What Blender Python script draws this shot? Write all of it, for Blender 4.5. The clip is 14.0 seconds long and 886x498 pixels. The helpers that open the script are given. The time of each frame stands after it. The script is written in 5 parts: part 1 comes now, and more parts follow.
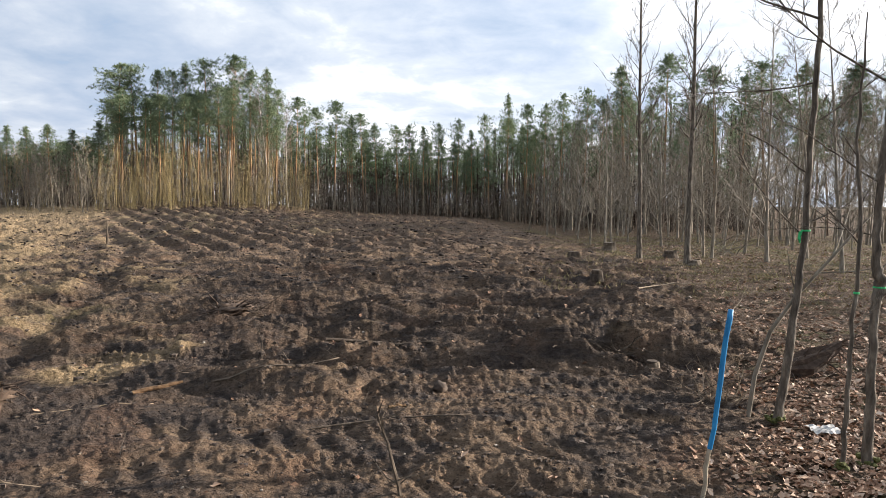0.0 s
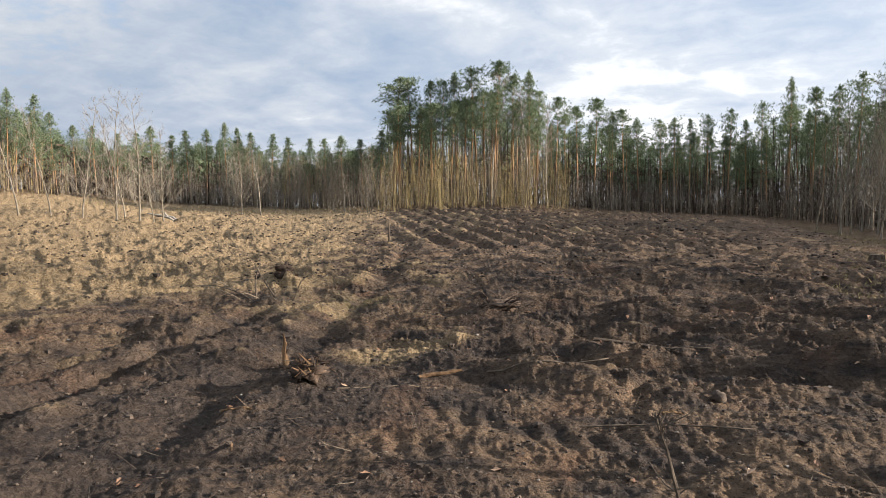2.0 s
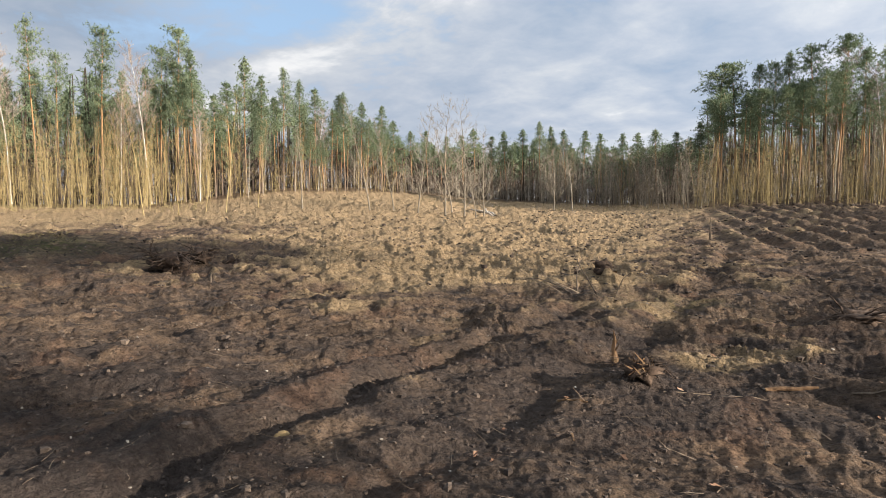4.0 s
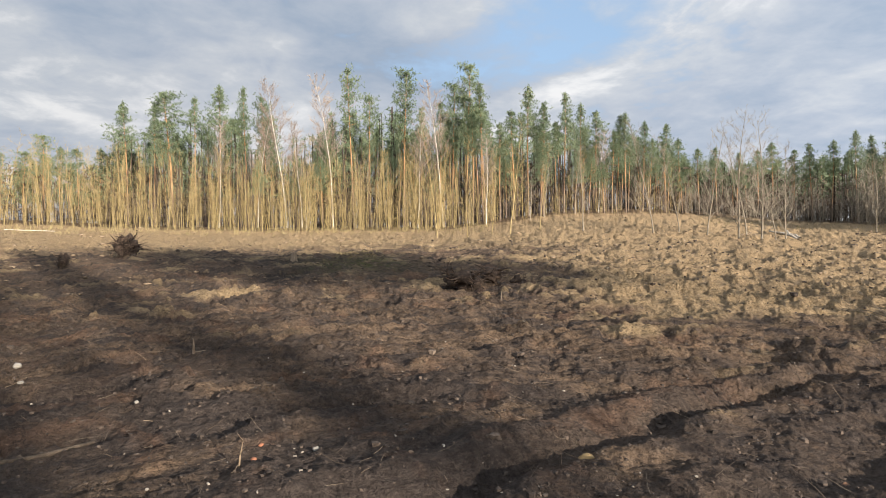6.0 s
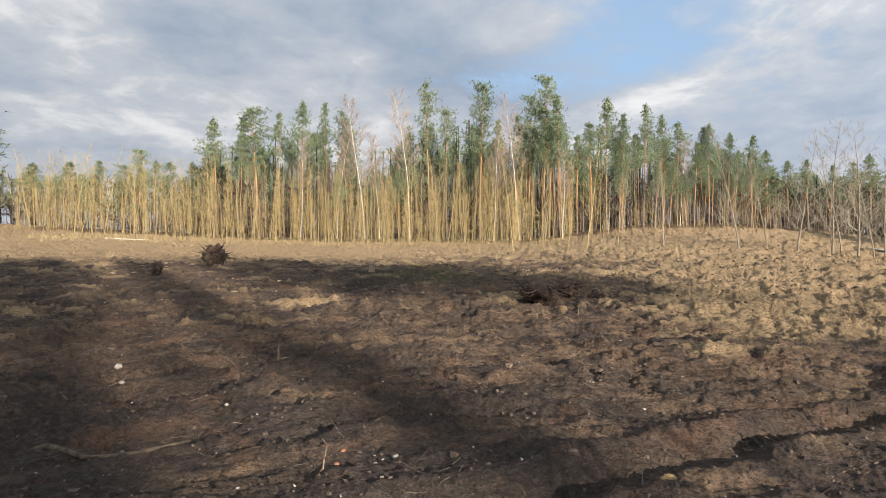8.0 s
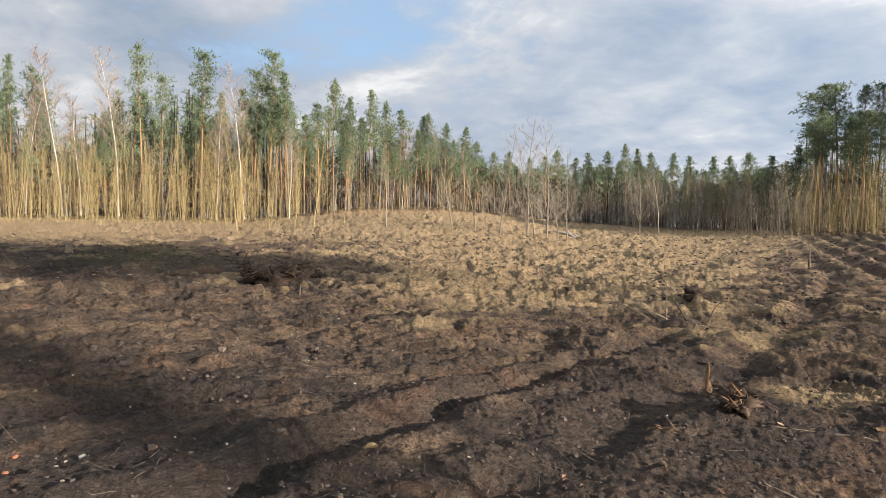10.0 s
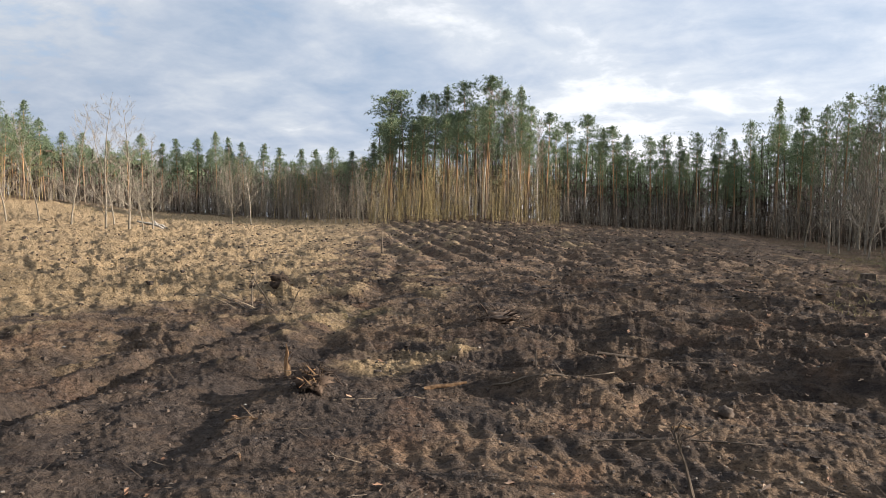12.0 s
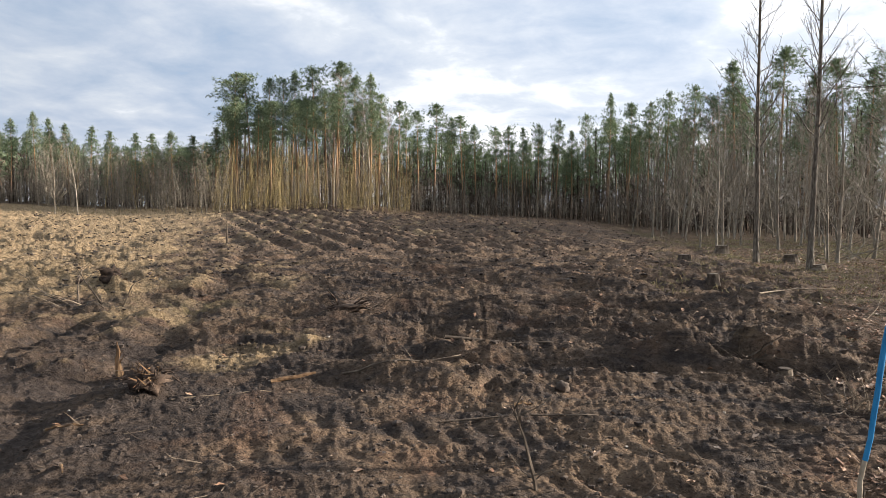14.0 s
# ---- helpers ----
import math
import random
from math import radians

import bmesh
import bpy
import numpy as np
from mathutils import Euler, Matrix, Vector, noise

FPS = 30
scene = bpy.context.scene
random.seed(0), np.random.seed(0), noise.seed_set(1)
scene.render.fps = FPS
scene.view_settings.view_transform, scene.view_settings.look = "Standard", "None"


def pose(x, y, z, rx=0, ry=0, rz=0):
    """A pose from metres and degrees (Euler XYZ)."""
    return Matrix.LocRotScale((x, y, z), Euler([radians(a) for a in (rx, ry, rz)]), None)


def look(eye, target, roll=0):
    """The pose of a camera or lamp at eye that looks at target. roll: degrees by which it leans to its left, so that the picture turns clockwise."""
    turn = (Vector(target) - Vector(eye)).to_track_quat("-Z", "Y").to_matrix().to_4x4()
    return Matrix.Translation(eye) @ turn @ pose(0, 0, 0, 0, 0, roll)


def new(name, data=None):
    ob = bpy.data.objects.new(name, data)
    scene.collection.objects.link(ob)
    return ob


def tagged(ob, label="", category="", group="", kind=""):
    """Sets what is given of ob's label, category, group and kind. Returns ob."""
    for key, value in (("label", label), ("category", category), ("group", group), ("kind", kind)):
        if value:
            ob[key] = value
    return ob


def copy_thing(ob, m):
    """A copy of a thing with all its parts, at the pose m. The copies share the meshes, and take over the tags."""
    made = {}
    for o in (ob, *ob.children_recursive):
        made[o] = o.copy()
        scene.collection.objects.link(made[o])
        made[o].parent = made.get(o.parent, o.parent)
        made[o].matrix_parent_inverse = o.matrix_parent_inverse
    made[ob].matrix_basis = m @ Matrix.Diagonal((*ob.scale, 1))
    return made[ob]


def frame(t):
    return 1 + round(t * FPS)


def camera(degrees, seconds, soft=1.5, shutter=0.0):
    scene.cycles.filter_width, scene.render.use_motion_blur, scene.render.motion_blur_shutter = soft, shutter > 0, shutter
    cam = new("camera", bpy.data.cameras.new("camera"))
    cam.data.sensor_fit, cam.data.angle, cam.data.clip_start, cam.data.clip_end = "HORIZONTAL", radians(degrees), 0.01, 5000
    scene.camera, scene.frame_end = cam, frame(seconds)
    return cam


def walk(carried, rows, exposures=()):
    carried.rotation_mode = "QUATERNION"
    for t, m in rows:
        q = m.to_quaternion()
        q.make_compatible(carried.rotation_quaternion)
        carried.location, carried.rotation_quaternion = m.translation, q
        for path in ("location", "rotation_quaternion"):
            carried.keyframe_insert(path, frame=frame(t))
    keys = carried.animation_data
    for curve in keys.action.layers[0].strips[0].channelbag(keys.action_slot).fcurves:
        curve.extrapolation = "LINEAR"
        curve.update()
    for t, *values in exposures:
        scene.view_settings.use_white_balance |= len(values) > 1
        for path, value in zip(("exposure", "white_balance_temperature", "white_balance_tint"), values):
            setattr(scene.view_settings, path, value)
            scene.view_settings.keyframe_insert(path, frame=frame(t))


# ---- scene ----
cam = camera(66.1, 14.0, soft=0.9)
# seconds, x, y, z, yaw, pitch, roll
PATH = [
    (0.0, -0.000, 0.000, 1.512, -0.00, -3.64, 0.13),
    (0.5, -0.025, -0.015, 1.513, 3.52, -3.65, -0.05),
    (1.0, -0.046, -0.031, 1.516, 9.57, -3.49, -0.42),
    (1.5, -0.071, -0.052, 1.519, 14.86, -3.64, -0.24),
    (2.0, -0.098, -0.085, 1.525, 21.47, -3.68, -0.52),
    (2.5, -0.130, -0.121, 1.534, 28.34, -3.61, -0.52),
    (3.0, -0.164, -0.156, 1.544, 34.90, -3.99, -0.47),
    (5.5, -0.446, -0.325, 1.505, 64.43, -2.04, -0.73),
    (6.0, -0.448, -0.362, 1.511, 69.96, -1.60, -0.76),
    (6.5, -0.441, -0.393, 1.511, 73.56, -0.92, -0.42),
    (7.0, -0.437, -0.423, 1.517, 77.21, -0.53, -0.26),
    (9.5, -0.324, -0.365, 1.523, 63.28, -1.47, 0.66),
    (10.0, -0.319, -0.308, 1.522, 53.67, -2.06, 0.70),
    (10.5, -0.307, -0.244, 1.517, 45.32, -2.58, 0.33),
    (11.0, -0.293, -0.185, 1.512, 35.34, -2.06, 0.47),
    (11.5, -0.274, -0.143, 1.509, 27.65, -2.21, 0.32),
    (12.0, -0.256, -0.124, 1.507, 20.51, -2.58, 0.44),
    (12.5, -0.235, -0.118, 1.504, 14.10, -3.03, 0.38),
    (13.0, -0.217, -0.104, 1.503, 10.16, -3.32, 0.26),
    (13.5, -0.214, -0.087, 1.505, 8.04, -3.62, 0.20),
    (14.0, -0.216, -0.097, 1.500, 8.13, -3.52, 0.14),
]
EXPOSURES = [(0.0, 1.5, 6150.0, 10.0), (1.5, 1.4, 6200.0, 10.0), (3.0, 1.36, 6300.0, 10.0), (5.5, 1.36, 6350.0, 10.0), (7.0, 1.28, 6350.0, 10.0), (9.5, 1.34, 6350.0, 10.0), (10.5, 1.34, 6300.0, 10.0), (11.5, 1.34, 6200.0, 10.0), (14.0, 1.42, 6200.0, 10.0)]
walk(cam, [(t, pose(x, y, z, 90 + pitch, 0, yaw) @ pose(0, 0, 0, 0, 0, roll)) for t, x, y, z, yaw, pitch, roll in PATH], EXPOSURES)


def polar(yaw, r):
    """Plan place at a bearing (degrees to the left of +y) and distance."""
    a = radians(yaw)
    return -math.sin(a) * r, math.cos(a) * r


# ---------------------------------------------------------------- light
SUN_YAW, SUN_EL = -74.0, 15.0
sx, sy = polar(SUN_YAW, math.cos(radians(SUN_EL)))
sun = new("sun", bpy.data.lights.new("sun", "SUN"))
sun.data.energy, sun.data.angle, sun.data.color = 5.0, radians(0.9), (1.0, 0.865, 0.71)
sun.matrix_world = look((sx * 90, sy * 90, math.sin(radians(SUN_EL)) * 90), (0, 0, 0))

world = bpy.data.worlds.new("sky")
scene.world = world
world.use_nodes = True


class Nodes:
    """Short hand for building a node tree."""

    def __init__(self, tree):
        self.tree = tree
        tree.nodes.clear()

    def add(self, kind, _ins=None):
        n = self.tree.nodes.new(kind)
        for k, v in (_ins or {}).items():
            if isinstance(v, tuple) and len(v) == 2 and hasattr(v[0], "outputs"):
                self.tree.links.new(v[0].outputs[v[1]], n.inputs[k])
            else:
                n.inputs[k].default_value = v
        return n

    def noise(self, vec, scale, detail=4, rough=0.55, dist=0.0):
        return self.add("ShaderNodeTexNoise", {"Vector": vec, "Scale": scale, "Detail": detail, "Roughness": rough, "Distortion": dist})

    def attribute(self, name):
        n = self.add("ShaderNodeAttribute")
        n.attribute_name = name
        return n

    def ramp(self, fac, stops, interp="LINEAR"):
        n = self.add("ShaderNodeValToRGB", {"Fac": fac})
        n.color_ramp.interpolation = interp
        e = n.color_ramp.elements
        while len(e) < len(stops):
            e.new(0.5)
        for el, (p, c) in zip(e, stops):
            el.position = p
            el.color = (*c, 1) if isinstance(c, tuple) else (c, c, c, 1)
        return n

    def mix(self, fac, a, b):
        n = self.add("ShaderNodeMix")
        n.data_type = "RGBA"
        for k, v in ((0, fac), (6, a), (7, b)):
            if isinstance(v, tuple) and hasattr(v[0], "outputs"):
                self.tree.links.new(v[0].outputs[v[1]], n.inputs[k])
            else:
                n.inputs[k].default_value = v
        return n

    def math(self, op, a, b=0.0):
        n = self.add("ShaderNodeMath", {0: a, 1: b})
        n.operation = op
        return n


w = Nodes(world.node_tree)
sky = w.add("ShaderNodeTexSky")
sky.sky_type, sky.sun_disc = "NISHITA", False
sky.sun_elevation, sky.sun_rotation = radians(SUN_EL), radians(-SUN_YAW)
sky.air_density, sky.dust_density, sky.ozone_density = 1.0, 0.2, 3.0
tc = w.add("ShaderNodeTexCoord")
sep = w.add("ShaderNodeSeparateXYZ", {0: (tc, "Generated")})
den = w.math("ADD", (w.math("MAXIMUM", (sep, "Z"), 0.0), 0), 0.22)
px = w.math("DIVIDE", (sep, "X"), (den, 0))
py = w.math("DIVIDE", (sep, "Y"), (den, 0))
flat = w.add("ShaderNodeCombineXYZ", {0: (px, 0), 1: (py, 0), 2: 2.3})
n1 = w.noise((flat, 0), 1.3, 7, 0.56, 0.3)
n2 = w.noise((flat, 0), 4.6, 6, 0.58, 0.3)
n3 = w.noise((flat, 0), 0.4, 3, 0.5)
heap = w.math("ADD", (w.math("MULTIPLY", (n1, 0), 0.5), 0), (w.math("ADD", (w.math("MULTIPLY", (n2, 0), 0.25), 0), (w.math("MULTIPLY", (n3, 0), 0.25), 0)), 0))
tone = w.ramp((heap, 0), [(0.38, (3.3, 4.0, 5.0)), (0.46, (4.5, 4.95, 5.65)), (0.52, (5.6, 5.85, 6.2)), (0.58, (8.2, 8.1, 8.0))])
sunward = w.add("ShaderNodeVectorMath", {0: (tc, "Generated"), 1: (sx, sy, math.sin(radians(SUN_EL)))})
sunward.operation = "DOT_PRODUCT"
glow = w.add("ShaderNodeMapRange", {0: (sunward, "Value"), 1: -1.0, 2: 1.0, 3: 0.78, 4: 1.34})
lit = w.add("ShaderNodeVectorMath", {0: (tone, 0), 1: (glow, 0)})
lit.operation = "MULTIPLY"
# a ragged blue opening away from the sun, and thinner cloud overhead
gx, gy = polar(57.0, math.cos(radians(24)))
gap = w.add("ShaderNodeVectorMath", {0: (tc, "Generated"), 1: (gx, gy, math.sin(radians(24)))})
gap.operation = "DOT_PRODUCT"
open_ = w.add("ShaderNodeMapRange", {0: (gap, "Value"), 1: 0.95, 2: 1.0, 3: 0.0, 4: 0.20})
high = w.add("ShaderNodeMapRange", {0: (sep, "Z"), 1: 0.35, 2: 0.8, 3: 0.0, 4: 0.08})
thin = w.math("SUBTRACT", (w.math("SUBTRACT", (heap, 0), (open_, 0)), 0), (high, 0))
cloud = w.ramp((thin, 0), [(0.29, 0.0), (0.39, 1.0)])
veil = w.mix(0.55, (sky, 0), (4.6, 6.1, 8.0, 1.0))
mixed = w.mix((cloud, 0), (veil, 2), (lit, 0))
bg = w.add("ShaderNodeBackground", {"Color": (mixed, 2), "Strength": 0.05})
w.add("ShaderNodeOutputWorld", {"Surface": (bg, 0)})


# ---------------------------------------------------------------- materials
def material(name):
    m = bpy.data.materials.new(name)
    m.use_nodes = True
    return m, Nodes(m.node_tree)


def finish(k, color, rough=0.85, height=None, strength=0.4, dist=0.02, spec=0.25, trans=None, metal=0.0):
    ins = {"Base Color": color, "Roughness": rough, "Specular IOR Level": spec, "Metallic": metal}
    if height is not None:
        ins["Normal"] = (k.add("ShaderNodeBump", {"Strength": strength, "Distance": dist, "Height": height}), 0)
    b = k.add("ShaderNodeBsdfPrincipled", ins)
    out = (b, 0)
    if trans is not None:
        tr = k.add("ShaderNodeBsdfTranslucent", {"Color": trans})
        out = (k.add("ShaderNodeMixShader", {0: 0.25, 1: (b, 0), 2: (tr, 0)}), 0)
    k.add("ShaderNodeOutputMaterial", {"Surface": out})


def make_soil():
    m, k = material("churned_soil")
    tc = k.add("ShaderNodeTexCoord")
    v = (tc, "Object")
    big = k.noise(v, 0.35, 5, 0.6)
    mid = k.noise(v, 1.9, 6, 0.62, 0.6)
    fine = k.noise(v, 14.0, 6, 0.65)
    grit = k.noise(v, 90.0, 3, 0.6)
    sweep = k.attribute("sweep")
    streak = k.noise((sweep, "Vector"), 2.4, 7, 0.66, 0.4)
    sandy = k.attribute("sandy")
    litter = k.attribute("litter")
    mossy = k.attribute("mossy")
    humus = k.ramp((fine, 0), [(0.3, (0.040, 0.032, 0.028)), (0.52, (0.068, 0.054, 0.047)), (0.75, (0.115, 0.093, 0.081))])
    brown = k.ramp((fine, 0), [(0.3, (0.145, 0.098, 0.064)), (0.55, (0.218, 0.153, 0.103)), (0.8, (0.30, 0.222, 0.155))])
    sand = k.ramp((fine, 0), [(0.25, (0.27, 0.19, 0.105)), (0.55, (0.375, 0.275, 0.162)), (0.8, (0.47, 0.365, 0.235))])
    rust = k.ramp((fine, 0), [(0.3, (0.17, 0.09, 0.052)), (0.7, (0.33, 0.19, 0.115))])
    f1 = k.math("ADD", (k.math("MULTIPLY", (mid, 0), 0.3), 0), (k.math("MULTIPLY", (big, 0), 0.25), 0))
    f1 = k.ramp((k.math("ADD", (f1, 0), (k.math("MULTIPLY", (streak, 0), 0.45), 0)), 0), [(0.44, 0.0), (0.55, 1.0)])
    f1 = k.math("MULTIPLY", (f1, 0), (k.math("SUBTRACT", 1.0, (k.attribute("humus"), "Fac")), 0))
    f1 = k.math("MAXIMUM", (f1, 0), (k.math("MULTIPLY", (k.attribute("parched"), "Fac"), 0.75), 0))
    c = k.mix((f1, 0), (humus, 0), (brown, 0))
    rusty = k.ramp((k.noise(v, 0.8, 4, 0.6, 0.8), 0), [(0.54, 0.0), (0.68, 0.35)])
    c = k.mix((rusty, 0), (c, 2), (rust, 0))
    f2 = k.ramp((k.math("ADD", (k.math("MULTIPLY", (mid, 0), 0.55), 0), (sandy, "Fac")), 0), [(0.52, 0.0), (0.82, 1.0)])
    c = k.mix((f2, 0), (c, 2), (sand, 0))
    leafy = k.ramp((k.noise(v, 9.0, 4, 0.7), 0), [(0.35, (0.035, 0.025, 0.017)), (0.5, (0.095, 0.062, 0.040)), (0.62, (0.18, 0.12, 0.082))])
    c = k.mix((k.math("MULTIPLY", (litter, "Fac"), 0.85), 0), (c, 2), (leafy, 0))
    green = k.ramp((fine, 0), [(0.3, (0.05, 0.06, 0.018)), (0.7, (0.15, 0.16, 0.05))])
    fm = k.math("MULTIPLY", (mossy, "Fac"), (k.ramp((k.noise(v, 5.0, 4, 0.6), 0), [(0.4, 0.0), (0.6, 0.9)]), 0))
    c = k.mix((fm, 0), (c, 2), (green, 0))
    # humus crumbs and crevice shade painted as dark specks, and pale grains
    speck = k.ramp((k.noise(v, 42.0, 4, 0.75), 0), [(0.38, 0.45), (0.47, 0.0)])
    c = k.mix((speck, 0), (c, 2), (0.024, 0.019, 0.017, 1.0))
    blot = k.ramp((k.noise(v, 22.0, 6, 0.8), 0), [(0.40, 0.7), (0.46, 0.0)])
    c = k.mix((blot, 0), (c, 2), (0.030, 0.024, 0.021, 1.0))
    pale = k.ramp((k.noise(v, 65.0, 3, 0.7), 0), [(0.62, 0.0), (0.78, 0.35)])
    c = k.mix((pale, 0), (c, 2), (0.30, 0.25, 0.20, 1.0))
    mud = k.noise(v, 34.0, 4, 0.65)
    crumb = k.noise(v, 3.4, 9, 0.74)
    h = k.math("ADD", (fine, 0), (k.math("ADD", (k.math("MULTIPLY", (mud, 0), 0.55), 0), (k.math("MULTIPLY", (grit, 0), 0.25), 0)), 0))
    h = k.math("ADD", (h, 0), (k.math("ADD", (k.math("MULTIPLY", (crumb, 0), 1.6), 0), (k.math("MULTIPLY", (streak, 0), 2.2), 0)), 0))
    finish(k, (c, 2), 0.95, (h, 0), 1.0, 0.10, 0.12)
    return m


def make_plain(name, stops, scale=6.0, rough=0.85, bump=0.4, dist=0.01, stretch=(1, 1, 1), rand=0.0, spec=0.25, trans=None):
    m, k = material(name)
    tc = k.add("ShaderNodeTexCoord")
    mp = k.add("ShaderNodeMapping", {"Vector": (tc, "Object"), "Scale": stretch})
    n = k.noise((mp, 0), scale, 5, 0.62)
    fac = (n, 0)
    if rand:
        oi = k.add("ShaderNodeObjectInfo")
        ge = k.add("ShaderNodeNewGeometry")
        r = k.math("ADD", (oi, "Random"), (ge, "Random Per Island"))
        r = k.math("MULTIPLY", (k.math("SUBTRACT", (r, 0), 1.0), 0), rand)
        fac = (k.math("ADD", (n, 0), (r, 0)), 0)
    col = k.ramp(fac, stops)
    finish(k, (col, 0), rough, (n, 0), bump, dist, spec, trans)
    return m


def make_pine_bark():
    m, k = material("pine_bark")
    tc = k.add("ShaderNodeTexCoord")
    mp = k.add("ShaderNodeMapping", {"Vector": (tc, "Object"), "Scale": (1, 1, 0.22)})
    n = k.noise((mp, 0), 7.0, 5, 0.65)
    sp = k.add("ShaderNodeSeparateXYZ", {0: (tc, "Object")})
    up = k.math("ADD", (k.math("MULTIPLY", (sp, "Z"), 0.085), 0), (k.math("MULTIPLY", (n, 0), 0.5), 0))
    low = k.ramp((n, 0), [(0.3, (0.07, 0.052, 0.04)), (0.7, (0.24, 0.185, 0.14))])
    high = k.ramp((n, 0), [(0.3, (0.20, 0.112, 0.055)), (0.7, (0.38, 0.235, 0.12))])
    f = k.ramp((up, 0), [(0.42, 0.0), (0.75, 1.0)])
    c = k.mix((f, 0), (low, 0), (high, 0))
    finish(k, (c, 2), 0.9, (n, 0), 0.8, 0.04, 0.2)
    return m


SOIL = make_soil()
BARK_PINE = make_pine_bark()
NEEDLES = make_plain("pine_needles", [(0.2, (0.085, 0.115, 0.065)), (0.5, (0.15, 0.195, 0.122)), (0.85, (0.255, 0.29, 0.155))], 1.2, 0.7, 0.0, rand=0.22, trans=(0.10, 0.14, 0.06, 1))
BARK_GREY = make_plain("young_bark", [(0.3, (0.10, 0.085, 0.065)), (0.5, (0.205, 0.177, 0.137)), (0.72, (0.34, 0.305, 0.25))], 9, 0.85, 0.6, 0.01, (1, 1, 0.3), rand=0.12)
BARK_TAN = make_plain("sapling_bark", [(0.3, (0.145, 0.108, 0.048)), (0.5, (0.255, 0.198, 0.092)), (0.75, (0.37, 0.30, 0.155))], 8, 0.85, 0.5, 0.01, (1, 1, 0.3), rand=0.2)
# dark bark; for the far woods its colour holds the shade under the canopy
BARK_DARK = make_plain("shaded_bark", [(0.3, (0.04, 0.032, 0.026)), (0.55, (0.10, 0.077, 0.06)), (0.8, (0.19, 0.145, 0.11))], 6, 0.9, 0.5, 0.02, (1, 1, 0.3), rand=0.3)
BARK_BIRCH = make_plain("birch_bark", [(0.32, (0.07, 0.062, 0.052)), (0.42, (0.38, 0.35, 0.30)), (0.7, (0.62, 0.59, 0.53))], 6, 0.6, 0.3, 0.01, (1, 1, 1.6))
TWIG_RED = make_plain("birch_twigs", [(0.3, (0.17, 0.135, 0.11)), (0.7, (0.32, 0.265, 0.22))], 6, 0.85, 0.0, rand=0.15)
DEAD_WOOD = make_plain("dead_wood", [(0.3, (0.035, 0.026, 0.019)), (0.5, (0.085, 0.065, 0.048)), (0.75, (0.18, 0.145, 0.108))], 14, 0.9, 0.7, 0.01, (1, 1, 0.4), rand=0.25)
FRESH_WOOD = make_plain("fresh_wood", [(0.3, (0.06, 0.034, 0.019)), (0.5, (0.14, 0.082, 0.043)), (0.75, (0.28, 0.185, 0.10))], 18, 0.85, 0.7, 0.01, (1, 1, 0.25), rand=0.2)
PALE_WOOD = make_plain("split_wood", [(0.3, (0.13, 0.095, 0.062)), (0.5, (0.25, 0.19, 0.13)), (0.75, (0.42, 0.34, 0.25))], 16, 0.8, 0.5, 0.008, (1, 1, 0.25), rand=0.2)
ROOTS = make_plain("earthy_roots", [(0.3, (0.024, 0.017, 0.013)), (0.55, (0.075, 0.052, 0.038)), (0.8, (0.18, 0.13, 0.095))], 12, 0.95, 0.8, 0.02, rand=0.15)
LEAVES = make_plain("dry_leaves", [(0.2, (0.13, 0.07, 0.042)), (0.45, (0.27, 0.16, 0.10)), (0.6, (0.42, 0.29, 0.20)), (0.85, (0.60, 0.48, 0.38))], 4, 0.7, 0.2, 0.004, rand=0.5)
CHIP = make_plain("pale_bits", [(0.25, (0.22, 0.19, 0.155)), (0.6, (0.44, 0.40, 0.34))], 10, 0.8, 0.3, 0.005, rand=0.4)
CLOD = make_plain("soil_clod", [(0.3, (0.04, 0.031, 0.026)), (0.5, (0.085, 0.066, 0.053)), (0.75, (0.17, 0.13, 0.098))], 15, 0.95, 0.9, 0.02, rand=0.25)
PALE_CLOD = make_plain("sandy_clod", [(0.25, (0.11, 0.082, 0.058)), (0.5, (0.20, 0.148, 0.10)), (0.85, (0.30, 0.23, 0.155))], 8, 0.95, 0.9, 0.03, rand=0.3)
YELLOW = make_plain("yellow_stone", [(0.3, (0.18, 0.115, 0.05)), (0.55, (0.34, 0.235, 0.11)), (0.8, (0.48, 0.36, 0.20))], 18, 0.85, 0.7, 0.01)
BRICK = make_plain("brick_shard", [(0.3, (0.17, 0.07, 0.04)), (0.7, (0.32, 0.15, 0.09))], 20, 0.9, 0.6, 0.006)
STONE = make_plain("field_stone", [(0.3, (0.20, 0.18, 0.15)), (0.7, (0.42, 0.39, 0.34))], 12, 0.8, 0.5, 0.008)
BLUE = make_plain("blue_paint", [(0.3, (0.008, 0.10, 0.24)), (0.5, (0.014, 0.19, 0.42)), (0.75, (0.04, 0.28, 0.55))], 22, 0.5, 0.5, 0.004, (1, 1, 0.3), spec=0.4)
BARK_ROUGH = make_plain("rough_bark", [(0.3, (0.035, 0.029, 0.023)), (0.5, (0.12, 0.10, 0.078)), (0.72, (0.28, 0.245, 0.195))], 26, 0.9, 1.0, 0.02, (1, 1, 0.22))
STAKE_WOOD = make_plain("stake_bark", [(0.3, (0.16, 0.125, 0.085)), (0.5, (0.36, 0.30, 0.22)), (0.75, (0.52, 0.46, 0.36))], 25, 0.85, 0.7, 0.006, (1, 1, 0.3))
RIBBON = make_plain("green_tape", [(0.3, (0.02, 0.35, 0.10)), (0.7, (0.08, 0.55, 0.20))], 20, 0.5, 0.2, 0.002)
